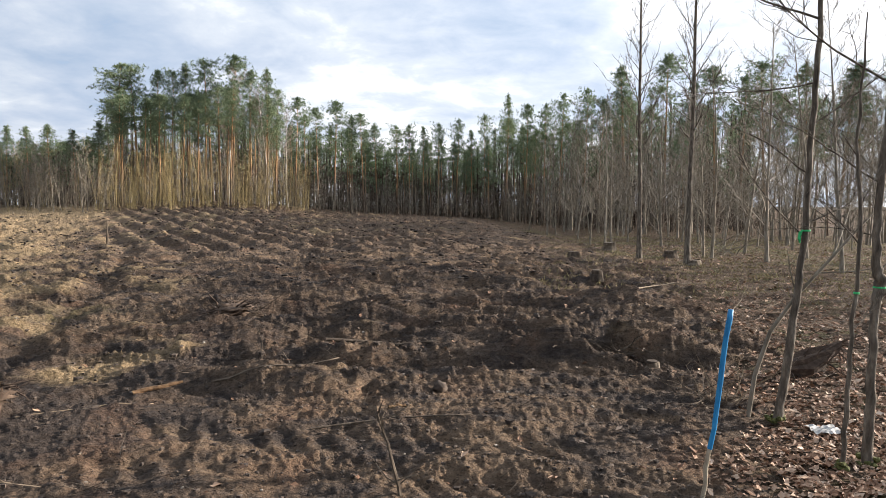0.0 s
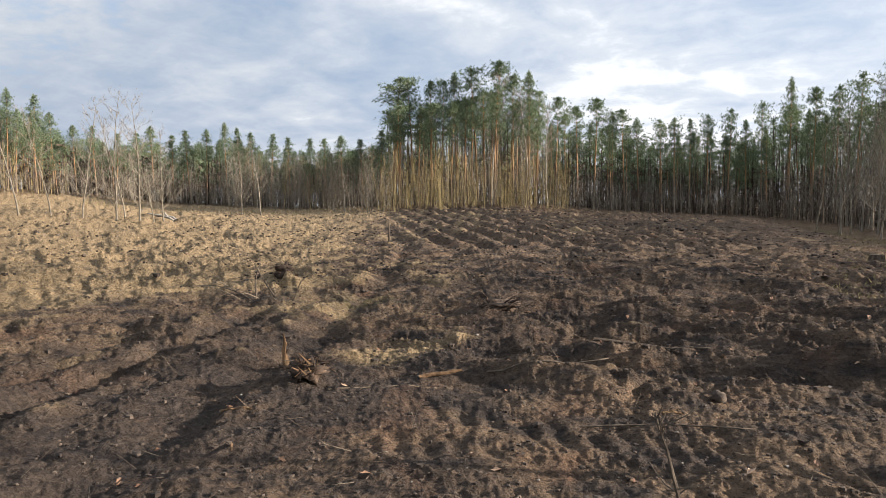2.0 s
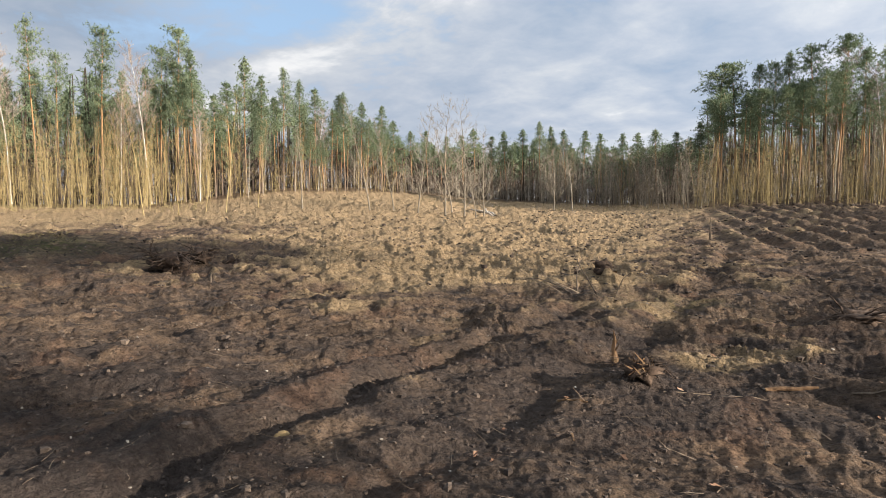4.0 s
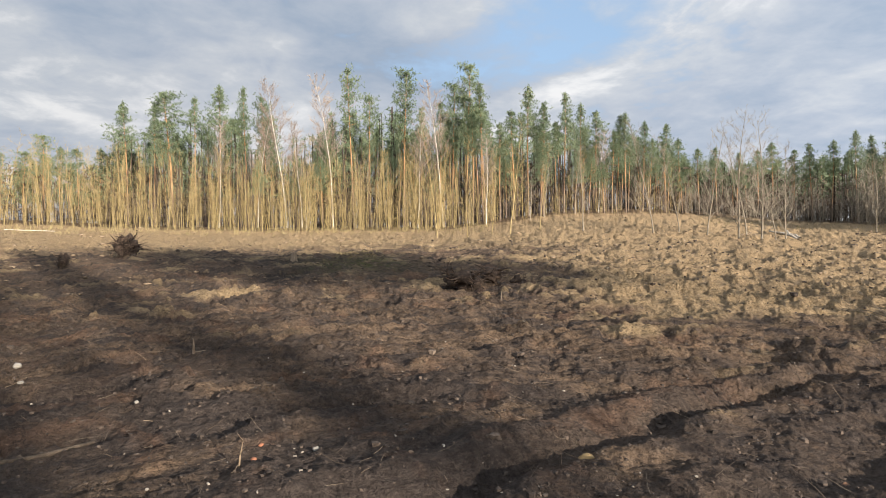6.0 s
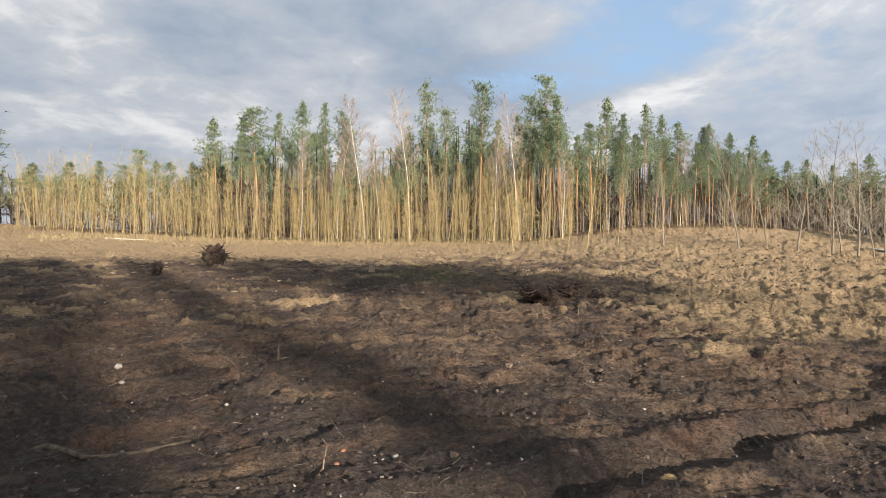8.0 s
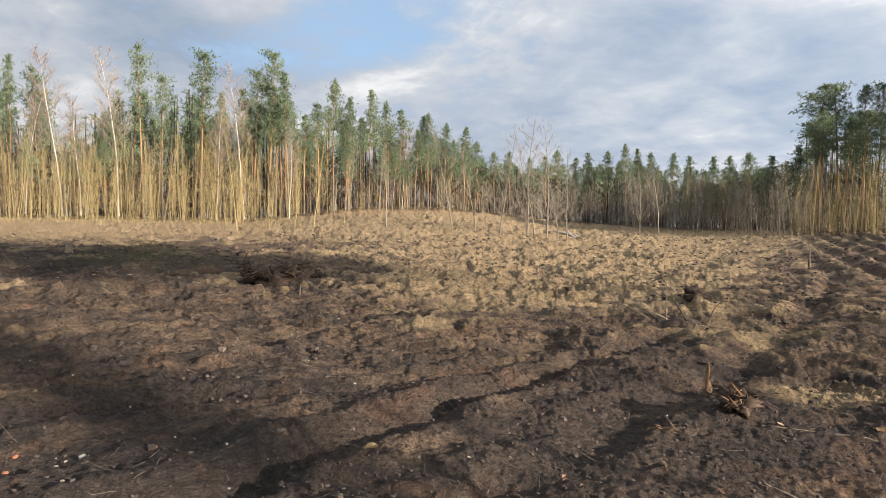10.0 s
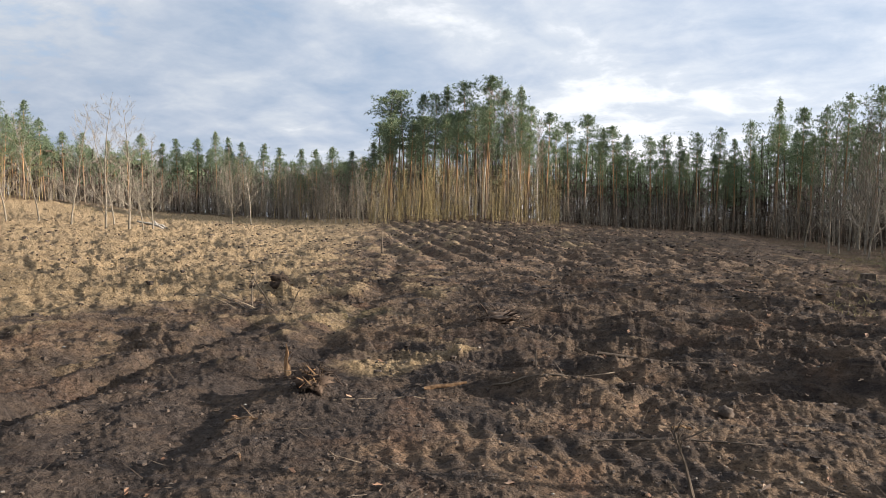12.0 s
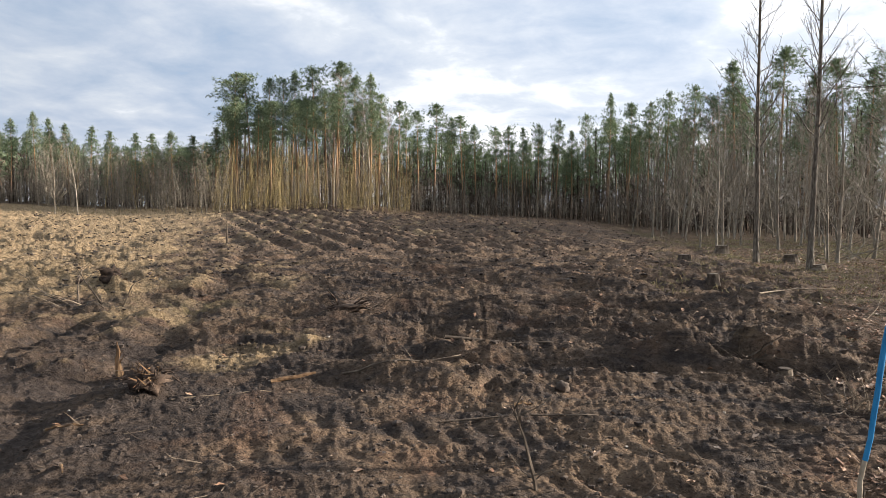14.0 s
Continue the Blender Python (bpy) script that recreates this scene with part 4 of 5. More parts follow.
def thicket(name, mat, seed, bands, label):
    """Countless thin stems of undergrowth at the edge of the woods."""
    r_ = random.Random(seed)
    ms = Mesh()
    for y0, y1, d0, d1, n, e0, e1 in bands:
        for _ in range(n):
            yaw = r_.uniform(y0, y1)
            r = float(edge_dist(yaw)) + r_.uniform(d0, d1)
            x, y = polar(yaw, r)
            g = float(base_z(x, y))
            h = max(0.8, 1.51 + r * math.tan(radians(r_.uniform(e0, e1))) - g)
            pts = bend(r_, (x, y, g - 0.15), (r_.uniform(-0.1, 0.1), r_.uniform(-0.1, 0.1), 1), h, 4, 0.06, 0.02)
            r0 = 0.006 + 0.0019 * h
            ms.tube(pts, [r0, r0 * 0.8, r0 * 0.6, r0 * 0.4, 0.006], 3)
            twig_spray(ms, r_, pts, 0.0065, int(12 + h * 7), 0.35 + 0.09 * h, 0.15, 2.2)
    ob = new(name, ms.data(name, mat))
    tagged(ob, label, "undergrowth", kind="stuff")


thicket("thicket", BARK_TAN, 301, ((66, 108.5, -1.5, 8, 820, 1.5, 7.0), (50, 66, -1, 6, 90, 1.8, 5.0), (11, 27, -9, -2, 300, 0.6, 5.2)), "golden brown thicket of leafless saplings at the wood's edge")
thicket("undergrowth", BARK_GREY, 302, ((26, 39, -6, 5, 420, 1.0, 4.6), (38, 51, -2, 6, 240, 0.8, 3.2), (-9, 26, -1.5, 6, 460, 0.3, 2.6), (-36, -9, -8, 8, 300, 0.3, 4.0)), "grey brown leafless undergrowth below the trees")

# ---------------------------------------------------------------- things on the field
rng = random.Random(11)


def survey_stake():
    """A debarked pole driven in at a slant, its upper part painted blue."""
    x0, y0 = 1.36, 3.47
    ob = thing("survey_stake", x0, y0, gz(x0, y0), "slanting wooden survey stake painted bright blue on its upper part", "stake")
    r_ = random.Random(3)
    way = Vector((0.125, 0.02, 1.0))
    line = [Vector((way.x * z + r_.uniform(-0.006, 0.006), way.y * z + r_.uniform(-0.006, 0.006), z)) for z in (-0.2, 0.0, 0.08, 0.17, 0.27, 0.38, 0.5, 0.62, 0.74, 0.86, 0.95, 1.0)]
    low, top = Mesh(), Mesh()
    low.tube(line[:6], [0.012, 0.012, 0.0115, 0.012, 0.0115, 0.012], 9, wob=0.10, rng=r_)
    top.tube(line[4:], [0.0128, 0.0132, 0.013, 0.0138, 0.014, 0.0138, 0.0145, 0.0148], 9, cap=True, wob=0.06, rng=r_)
    for z, a in ((0.55, 0.5), (0.93, 3.6), (0.70, 2.0)):
        c = Vector((way.x * z, way.y * z, z)) + Vector((math.cos(a), math.sin(a), 0)) * 0.012
        top.lump(c, (0.006, 0.006, 0.009), r_, 0.2, 6, 4)
    part("pole", low, STAKE_WOOD, ob, "bare weathered pole with flaking bark", smooth=True)
    part("painted_top", top, BLUE, ob, "bright blue painted wood", smooth=True)
    flakes = Mesh()
    for z in (0.10, 0.19, 0.24):
        a = r_.uniform(0, 6.28)
        c = Vector((way.x * z, way.y * z, z)) + Vector((math.cos(a), math.sin(a), 0)) * 0.018
        flakes.lump(c, (0.008, 0.008, 0.022), r_, 0.3, 5, 4)
    part("bark", flakes, DEAD_WOOD, ob)


survey_stake()


def roadside_tree(x, y, seed, line, radii, limbs, label, tape, moss=False):
    """A young tree close by, from the line of its stem and its main limbs."""
    ob = thing("young_tree", x, y, gz(x, y) - 0.03, label, "tree", "young trees beside the stake")
    r_ = random.Random(seed)
    trunk, crown = Mesh(), Mesh()
    pts = [Vector(p) for p in line]
    # finer line with small bends
    fine_pts, fine_r = [], []
    for i in range(len(pts) - 1):
        for k in range(5):
            q = pts[i].lerp(pts[i + 1], k / 5)
            fine_pts.append(q + Vector((r_.uniform(-0.008, 0.008), r_.uniform(-0.008, 0.008), 0)))
            fine_r.append((radii[i] * (1 - k / 5) + radii[i + 1] * k / 5) * r_.uniform(0.94, 1.07))
    fine_pts.append(pts[-1])
    fine_r.append(radii[-1])
    trunk.tube(fine_pts, fine_r, 12, wob=0.05, rng=r_)
    for t, way, length, rb in limbs:
        p, _ = at_part(fine_pts, t)
        rb *= 0.55
        limb = bend(r_, p, way, length, 9, 0.13, 0.02)
        crown.tube(limb, [rb * (1 - 0.78 * k / 9) for k in range(10)], 6)
        for _ in range(int(6 + length * 7)):
            q, e = at_part(limb, r_.uniform(0.15, 0.97))
            sub = bend(r_, q, e * 0.8 + Vector((r_.uniform(-1, 1), r_.uniform(-1, 1), r_.uniform(-0.3, 0.9))) * 0.8, length * r_.uniform(0.15, 0.42), 5, 0.24, 0.06)
            crown.tube(sub, [rb * 0.36, rb * 0.3, rb * 0.25, rb * 0.2, rb * 0.15, 0.0015], 4)
            twig_spray(crown, r_, sub, 0.002, 4, 0.10 + 0.06 * length, 0.2)
    part("trunk", trunk, BARK_ROUGH, ob, smooth=True)
    tagged(part("crown", crown, BARK_ROUGH, ob), kind="stuff")
    if tape:
        t, flag = tape
        p, _ = at_part(fine_pts, t)
        i = min(int(t * (len(fine_r) - 1)), len(fine_r) - 1)
        r = fine_r[i] + 0.004
        band = Mesh()
        band.tube([p + Vector((0, 0, dz)) for dz in (-0.006, -0.002, 0.002, 0.006)], [r, r + 0.001, r + 0.001, r], 12, wob=0.03, rng=r_)
        if flag:
            s = Vector((flag, -0.3, 0)).normalized()
            band.tube([p + s * r, p + s * (r + 0.02) + Vector((0, 0, -0.012)), p + s * (r + 0.028) + Vector((0, 0, -0.055)), p + s * (r + 0.02) + Vector((0, 0, -0.085))], [0.009, 0.011, 0.010, 0.004], 4)
        part("tape", band, RIBBON, ob, "bright green marking tape tied round the stem")
    if moss:
        cushion = Mesh()
        for k in range(9):
            a = k * 0.7
            cushion.lump((math.cos(a) * radii[0] * 1.1, math.sin(a) * radii[0] * 1.1, 0.03 + r_.uniform(0, 0.05)), (0.022, 0.022, 0.018), r_, 0.35)
        part("moss", cushion, MOSS, ob, "green moss at the foot of the stem")
    return ob


MOSS = make_plain("moss_cushion", [(0.3, (0.04, 0.045, 0.015)), (0.7, (0.12, 0.12, 0.04))], 40, 0.95, 0.8, 0.01)
roadside_tree(2.33, 4.69, 21, [(0, 0, -0.1), (0.03, 0, 0.15), (0.12, 0.02, 0.75), (0.185, 0.03, 1.4), (0.205, 0.03, 2.1), (0.225, 0.02, 2.7), (0.21, 0, 3.6), (0.25, 0, 5.2), (0.30, 0, 7.0)], [0.042, 0.031, 0.026, 0.022, 0.020, 0.018, 0.016, 0.011, 0.004],
              [(0.64, (-1.0, 0.1, 0.32), 1.1, 0.016), (0.66, (0.9, 0.0, 0.62), 1.5, 0.02), (0.50, (0.75, -0.1, 0.55), 0.8, 0.014), (0.44, (-0.9, 0.2, 0.5), 0.8, 0.012), (0.36, (-0.8, -0.1, 0.75), 0.9, 0.012), (0.38, (0.9, 0.2, 0.3), 0.9, 0.012), (0.56, (-0.7, 0.3, -0.2), 0.9, 0.012), (0.76, (-0.8, 0.2, 0.7), 1.2, 0.014), (0.84, (0.7, 0.3, 0.8), 1.0, 0.012), (0.9, (-0.5, -0.3, 0.9), 0.9, 0.01)],
              "slender leafless young tree with rough grey bark and green tape", (0.37, -1.0), True)
roadside_tree(2.28, 3.80, 22, [(0, 0, -0.1), (0.0, 0, 0.1), (0.02, 0, 0.5), (0.035, 0.0, 1.0), (0.05, 0, 1.45), (0.02, 0.01, 1.9), (0.04, 0.0, 2.6)], [0.021, 0.015, 0.013, 0.011, 0.010, 0.009, 0.003],
              [(0.62, (-0.6, 0.2, 0.8), 0.5, 0.009), (0.70, (0.5, 0.2, 0.9), 0.5, 0.009), (0.8, (-0.5, -0.2, 0.7), 0.45, 0.007), (0.45, (0.8, 0.3, 0.4), 0.35, 0.006)],
              "thin leafless sapling with dark bark and green tape", (0.52, 0), True)
roadside_tree(2.48, 3.89, 23, [(0, 0, -0.1), (0.0, 0, 0.15), (0.0, 0, 0.6), (0.01, 0, 0.95), (0.035, 0, 1.1), (-0.005, 0, 1.22), (0.01, 0, 1.6), (0.05, 0, 2.2), (0.13, 0, 3.4), (0.2, 0, 5.5)], [0.04, 0.028, 0.024, 0.025, 0.034, 0.026, 0.021, 0.020, 0.017, 0.008],
              [(0.74, (0.3, 0.0, 1.0), 2.2, 0.022), (0.78, (-0.9, 0.2, 0.5), 1.1, 0.014), (0.68, (-0.8, 0.1, 0.55), 0.8, 0.012), (0.6, (-0.9, 0.2, 0.1), 0.5, 0.009), (0.85, (-0.8, 0.3, 0.6), 1.0, 0.012), (0.72, (0.9, 0.2, 0.4), 0.8, 0.012), (0.5, (0.7, 0.3, 0.5), 0.8, 0.012)],
              "leafless young tree with a swollen knot and green tape", (0.425, 0.8), True)


def leaning_sapling():
    ob = thing("leaning_sapling", 2.18, 4.80, gz(2.18, 4.80), "thin bare stem that leans across a young tree", "sapling")
    r_ = random.Random(31)
    stem, tw = Mesh(), Mesh()
    pts = [Vector(p) for p in ((0, 0, -0.1), (0.05, 0, 0.3), (0.14, -0.02, 0.62), (0.30, -0.05, 0.88), (0.52, -0.08, 1.15), (0.74, -0.1, 1.42))]
    stem.tube(pts, [0.017, 0.016, 0.015, 0.013, 0.011, 0.008], 7, wob=0.06, rng=r_)
    for t, w_, n in ((0.6, (-0.3, 0, 1), 0.35), (0.8, (0.5, 0.2, 0.7), 0.5), (0.95, (0.7, 0, 0.8), 0.5), (0.72, (0.9, 0, 0.15), 0.5)):
        p, _ = at_part(pts, t)
        sub = bend(r_, p, w_, n, 5, 0.15)
        tw.tube(sub, [0.007, 0.006, 0.005, 0.004, 0.003, 0.001], 4)
        twig_spray(tw, r_, sub, 0.002, 3, 0.15)
    part("stem", stem, BARK_GREY, ob, smooth=True)
    tagged(part("twig_spray", tw, BARK_GREY, ob), kind="stuff")


leaning_sapling()


def brush_heap(x, y, seed, n, length, rad, mat, label, spread=0.5, up=0.6, group=""):
    """A loose heap of thin branches."""
    ob = thing("brush_heap", x, y, gz(x, y), label, "branches", group)
    r_ = random.Random(seed)
    ms = Mesh()
    for _ in range(n):
        a = r_.uniform(0, 6.28)
        s = Vector((math.cos(a) * r_.uniform(0, spread), math.sin(a) * r_.uniform(0, spread) * 0.6, r_.uniform(-0.02, 0.03)))
        b = r_.uniform(0, 6.28)
        pts = bend(r_, s, (math.cos(b), math.sin(b), r_.uniform(0.0, up)), length * r_.uniform(0.4, 1.0), 5, 0.28, -0.04)
        k = rad * r_.uniform(0.5, 1.2)
        ms.tube(pts, [k, k * 0.9, k * 0.75, k * 0.6, k * 0.45, 0.001], 4)
        twig_spray(ms, r_, pts, rad * 0.3, 3, length * 0.25)
    tagged(part("brushwood", ms, mat, ob), kind="stuff")
    return ob


brush_heap(2.2, 5.15, 41, 22, 0.55, 0.006, PALE_WOOD, "tangle of pale thin twigs at a tree's foot", 0.28, 1.3)
brush_heap(2.05, 5.3, 42, 14, 0.6, 0.006, DEAD_WOOD, "grey dry twigs beside the stake", 0.35, 1.2)
brush_heap(1.75, 6.85, 43, 26, 0.75, 0.008, DEAD_WOOD, "heap of grey brushwood on the churned soil", 0.5, 0.7)
brush_heap(-1.3, 6.1, 44, 20, 0.7, 0.006, DEAD_WOOD, "thin roots and twigs on a soil heap", 0.6, 0.3)
brush_heap(4.6, 9.8, 45, 14, 1.1, 0.009, PALE_WOOD, "pale dry branches lying on the ground", 0.7, 0.4)
brush_heap(-3.0, 9.5, 46, 22, 0.7, 0.007, DEAD_WOOD, "dark brushwood on a soil bank", 0.7, 0.4)
brush_heap(-7.4, 9.2, 47, 8, 1.3, 0.013, DEAD_WOOD, "dead branches sticking out of the soil", 0.5, 0.9)
brush_heap(9.2, 22.6, 48, 16, 2.2, 0.02, BARK_GREY, "broken bare branches below young trees", 0.8, 1.0)
brush_heap(-17.6, 8.6, 49, 20, 1.1, 0.014, DEAD_WOOD, "dark dry branches on the sandy soil", 0.9, 0.5)
brush_heap(-14.4, 3.45, 50, 26, 0.9, 0.010, PALE_WOOD, "reddish split branches on the soil", 1.0, 0.15)


def dead_shoot(x, y, seed, line, r0, label, mat=DEAD_WOOD, twigs=6):
    ob = thing("dead_shoot", x, y, gz(x, y), label, "twig")
    r_ = random.Random(seed)
    ms = Mesh()
    pts = [Vector(p) for p in line]
    ms.tube(pts, [r0 * (1 - 0.75 * i / (len(pts) - 1)) for i in range(len(pts))], 6, wob=0.12, rng=r_)
    tw = Mesh()
    for _ in range(twigs):
        p, d = at_part(pts, r_.uniform(0.05, 1))
        sub = bend(r_, p, d * 0.6 + Vector((r_.uniform(-1, 1), r_.uniform(-1, 1), r_.uniform(-0.6, 0.6))), r_.uniform(0.08, 0.25), 3, 0.3)
        tw.tube(sub, [r0 * 0.4, r0 * 0.3, r0 * 0.22, 0.001], 4)
    part("stem", ms, mat, ob)
    tagged(part("twig_spray", tw, mat, ob), kind="stuff")


dead_shoot(-0.23, 3.50, 51, [(0.02, 0, -0.1), (0, 0, 0.05), (-0.03, 0.0, 0.16), (-0.06, 0.02, 0.28), (-0.10, 0.03, 0.38), (-0.12, 0.03, 0.46)], 0.014, "crooked dead shoot rising from torn roots", twigs=10)
dead_shoot(-4.2, 1.78, 52, [(0, 0, -0.05), (0.01, 0, 0.15), (-0.01, 0, 0.32), (-0.03, 0.02, 0.5)], 0.0026, "thin leafless seedling in the bare soil", BARK_DARK, 5)
dead_shoot(-6.6, 8.9, 53, [(0.2, 0, -0.05), (0.05, 0, 0.2), (-0.15, 0, 0.45), (-0.42, 0.1, 0.75)], 0.017, "dead branch standing in churned soil", twigs=8)
dead_shoot(-6.2, 9.0, 54, [(-0.1, 0, -0.05), (0.0, 0, 0.15), (0.12, 0, 0.4), (0.22, 0.05, 0.5)], 0.014, "dead branch standing in churned soil", twigs=5)
dead_shoot(-11.6, 23.5, 55, [(0, 0, -0.1), (0, 0, 0.4), (0.01, 0, 0.85)], 0.05, "dark wooden peg standing in the field", twigs=1)
dead_shoot(-9.3, -0.4, 56, [(0, 0, -0.05), (0.01, 0, 0.08), (0, 0, 0.17)], 0.022, "short dark stub in the soil", twigs=2)
dead_shoot(-5.0, -0.15, 57, [(0.0, 0.02, -0.03), (0.05, 0.03, 0.12), (0.09, 0.05, 0.24)], 0.008, "pale straw-coloured stalk in the soil", PALE_WOOD, 3)
dead_shoot(-13.3, 5.6, 58, [(0, 0, -0.05), (0, 0, 0.12), (0.02, 0, 0.25)], 0.022, "short dark stub in the soil", twigs=1)


def splinter_stub():
    x, y = -3.92, 5.42
    ob = thing("splintered_stub", x, y, gz(x, y) - 0.02, "splinter of fresh orange wood standing in dark soil", "stump")
    r_ = random.Random(61)
    ms = Mesh()
    ms.tube([(0.03, 0, -0.05), (0.01, 0, 0.06), (0, 0, 0.12), (-0.01, 0, 0.2), (0.0, 0, 0.28), (-0.01, 0, 0.37)], [0.046, 0.038, 0.027, 0.019, 0.015, 0.004], 8, wob=0.35, rng=r_)
    part("splinter", ms, FRESH_WOOD, ob)
    sh = Mesh()
    for a, l, z in ((0.4, 0.10, 0.16), (2.0, 0.07, 0.2), (0.9, 0.08, 0.22)):
        sh.spike((0, 0, z), (math.cos(a) * l * 0.6, math.sin(a) * l * 0.6, z + l), 0.012)
    part("shards", sh, FRESH_WOOD, ob)


splinter_stub()


def root_stump(x, y, seed, size, height, roots, label, mat=ROOTS, group=""):
    """A torn-out stump: an earthy core with roots that stick out."""
    ob = thing("root_stump", x, y, gz(x, y), label, "stump", group)
    r_ = random.Random(seed)
    core, rt = Mesh(), Mesh()
    core.boulder((0, 0, height * 0.32), (size * 0.6, size * 0.5, height * 0.5), seed, 0.75, 20, 13)
    part("core", core, mat, ob, smooth=True)
    for k in range(roots):
        a = r_.uniform(0, 6.28)
        p = Vector((math.cos(a) * size * 0.35, math.sin(a) * size * 0.3, height * r_.uniform(0.15, 0.8)))
        pts = bend(r_, p, (math.cos(a), math.sin(a), r_.uniform(-0.6, 0.7)), size * r_.uniform(0.4, 1.05), 5, 0.42, -0.03)
        k0 = size * r_.uniform(0.02, 0.06)
        rt.tube(pts, [k0, k0 * 0.85, k0 * 0.65, k0 * 0.5, k0 * 0.3, k0 * 0.1], 5)
        twig_spray(rt, r_, pts, k0 * 0.25, 3, size * 0.4)
    tagged(part("root_tangle", rt, mat, ob), kind="stuff")
    return ob


torn = root_stump(-3.22, 4.74, 71, 0.24, 0.17, 34, "small torn stump with splintered orange wood", ROOTS)
shreds, r_ = Mesh(), random.Random(73)
for k in range(46):
    a, u = r_.uniform(0, 6.28), r_.uniform(0.2, 1.0)
    p = Vector((math.cos(a) * 0.15 * u, math.sin(a) * 0.13 * u - 0.02, r_.uniform(0.04, 0.15)))
    shreds.spike(p, p + Vector((r_.uniform(-0.08, 0.08), r_.uniform(-0.10, 0.03), r_.uniform(-0.05, 0.13))), r_.uniform(0.004, 0.010))
part("torn_wood", shreds, FRESH_WOOD, torn, "splintered orange-brown wood")


def root_plate(x, y, seed):
    """A tipped-over root with earth in it, one end raised."""
    ob = thing("root_plate", x, y, gz(x, y), "dark upturned root with clinging earth beside young trees", "stump")
    r_ = random.Random(seed)
    core, rt = Mesh(), Mesh()
    axis = [Vector(p) * 0.68 for p in ((-0.34, 0, 0.04), (-0.2, 0, 0.10), (-0.02, 0.02, 0.17), (0.14, 0.03, 0.24), (0.28, 0.04, 0.32), (0.40, 0.04, 0.40), (0.47, 0.04, 0.46))]
    core.tube(axis, [0.03, 0.075, 0.10, 0.085, 0.06, 0.04, 0.012], 14, wob=0.32, rng=r_)
    for _ in range(46):
        p, d = at_part(axis, r_.uniform(0.05, 1.0))
        way = d * r_.uniform(-0.4, 1.0) + Vector((r_.uniform(-1, 1), r_.uniform(-1, 0.6), r_.uniform(-1.1, 0.5)))
        pts = bend(r_, p, way, r_.uniform(0.10, 0.34), 5, 0.35)
        k = r_.uniform(0.003, 0.013)
        rt.tube(pts, [k, k * 0.85, k * 0.7, k * 0.5, k * 0.3, 0.001], 5)
        twig_spray(rt, r_, pts, 0.0018, 4, 0.09)
    part("core", core, ROOTS, ob)
    tagged(part("root_tangle", rt, ROOTS, ob), kind="stuff")


root_plate(3.22, 5.95, 72)
root_stump(-16.4, 6.0, 74, 0.75, 0.5, 44, "large dark uprooted stump on the sandy field")
root_stump(-16.9, 7.0, 82, 0.5, 0.36, 26, "dark tangle of torn roots on the field")
root_stump(-17.2, 7.9, 75, 0.34, 0.26, 14, "small brown uprooted stump on the field")
root_stump(-31.7, -3.0, 76, 0.8, 0.95, 56, "big heap of uprooted stumps with spiky roots")
root_stump(-26.6, -4.56, 77, 0.33, 0.5, 16, "dark uprooted stump standing on the field")
root_stump(-7.75, 10.95, 78, 0.26, 0.26, 18, "dark torn stump among sandy clods")
root_stump(-8.6, 11.4, 79, 0.22, 0.2, 10, "dark torn root in the sand")
root_stump(-2.9, 9.3, 80, 0.40, 0.16, 24, "low dark stump overgrown with twigs")


def cut_stump(x, y, r, h, label, mat=DEAD_WOOD, top=True):
    ob = thing("tree_stump", x, y, gz(x, y) - 0.02, label, "stump", "low cut stumps")
    r_ = random.Random(int(x * 100))
    side, face = Mesh(), Mesh()
    side.tube([(0, 0, -0.05), (0, 0, 0.03), (0.01, 0, h * 0.6), (0, 0, h)], [r * 1.45, r * 1.2, r, r * 0.97], 12, wob=0.08, rng=r_)
    part("bark", side, mat, ob)
    face.tube([(0, 0, h * 0.9), (0, 0, h + 0.012)], [r * 0.9, r * 0.9], 12, cap=True, wob=0.05, rng=r_)
    part("cut_face", face, PALE_WOOD if top else DEAD_WOOD, ob)


cut_stump(2.95, 13.0, 0.11, 0.15, "low brown cut stump in dark soil", top=False)
cut_stump(3.7, 19.3, 0.17, 0.22, "low dark stump with moss", top=False)
cut_stump(6.9, 20.6, 0.2, 0.2, "low dark stump below bare trees", top=False)
cut_stump(6.0, 24.5, 0.22, 0.25, "low dark stump below bare trees", top=False)
cut_stump(6.6, 17.9, 0.2, 0.14, "low dark stump in the leaf litter", top=False)
cut_stump(-27.3, 3.25, 0.12, 0.36, "pale freshly cut stump on the field", PALE_WOOD)
cut_stump(1.95, 6.25, 0.06, 0.10, "short brown cut stub", top=False)


def pole_log(x0, y0, x1, y1, r, mat, label, lift=0.0, curve=0.0, name="branch", split=False):
    z0, z1 = gz(x0, y0), gz(x1, y1)
    ob = thing(name, x0, y0, z0, label, "wood")
    r_ = random.Random(int(abs(x0 * 1000 + y1)))
    a, b = Vector((0, 0, r * 0.7)), Vector((x1 - x0, y1 - y0, z1 - z0 + r * 0.7 + lift))
    d = b - a
    side = Vector((-d.y, d.x, 0)).normalized()
    pts = []
    for k in range(9):
        t = k / 8
        p = a.lerp(b, t) + side * curve * math.sin(math.pi * t) + side * r_.uniform(-0.15, 0.15) * r
        p.z = max(p.z, gz(x0 + p.x, y0 + p.y) - z0 + r * 0.4)
        pts.append(p)
    ms = Mesh()
    ms.tube(pts, [r * (1 - 0.45 * k / 8) for k in range(9)], 7, cap=True, wob=0.3 if split else 0.08, rng=r_)
    part("wood", ms, mat, ob, smooth=not split)


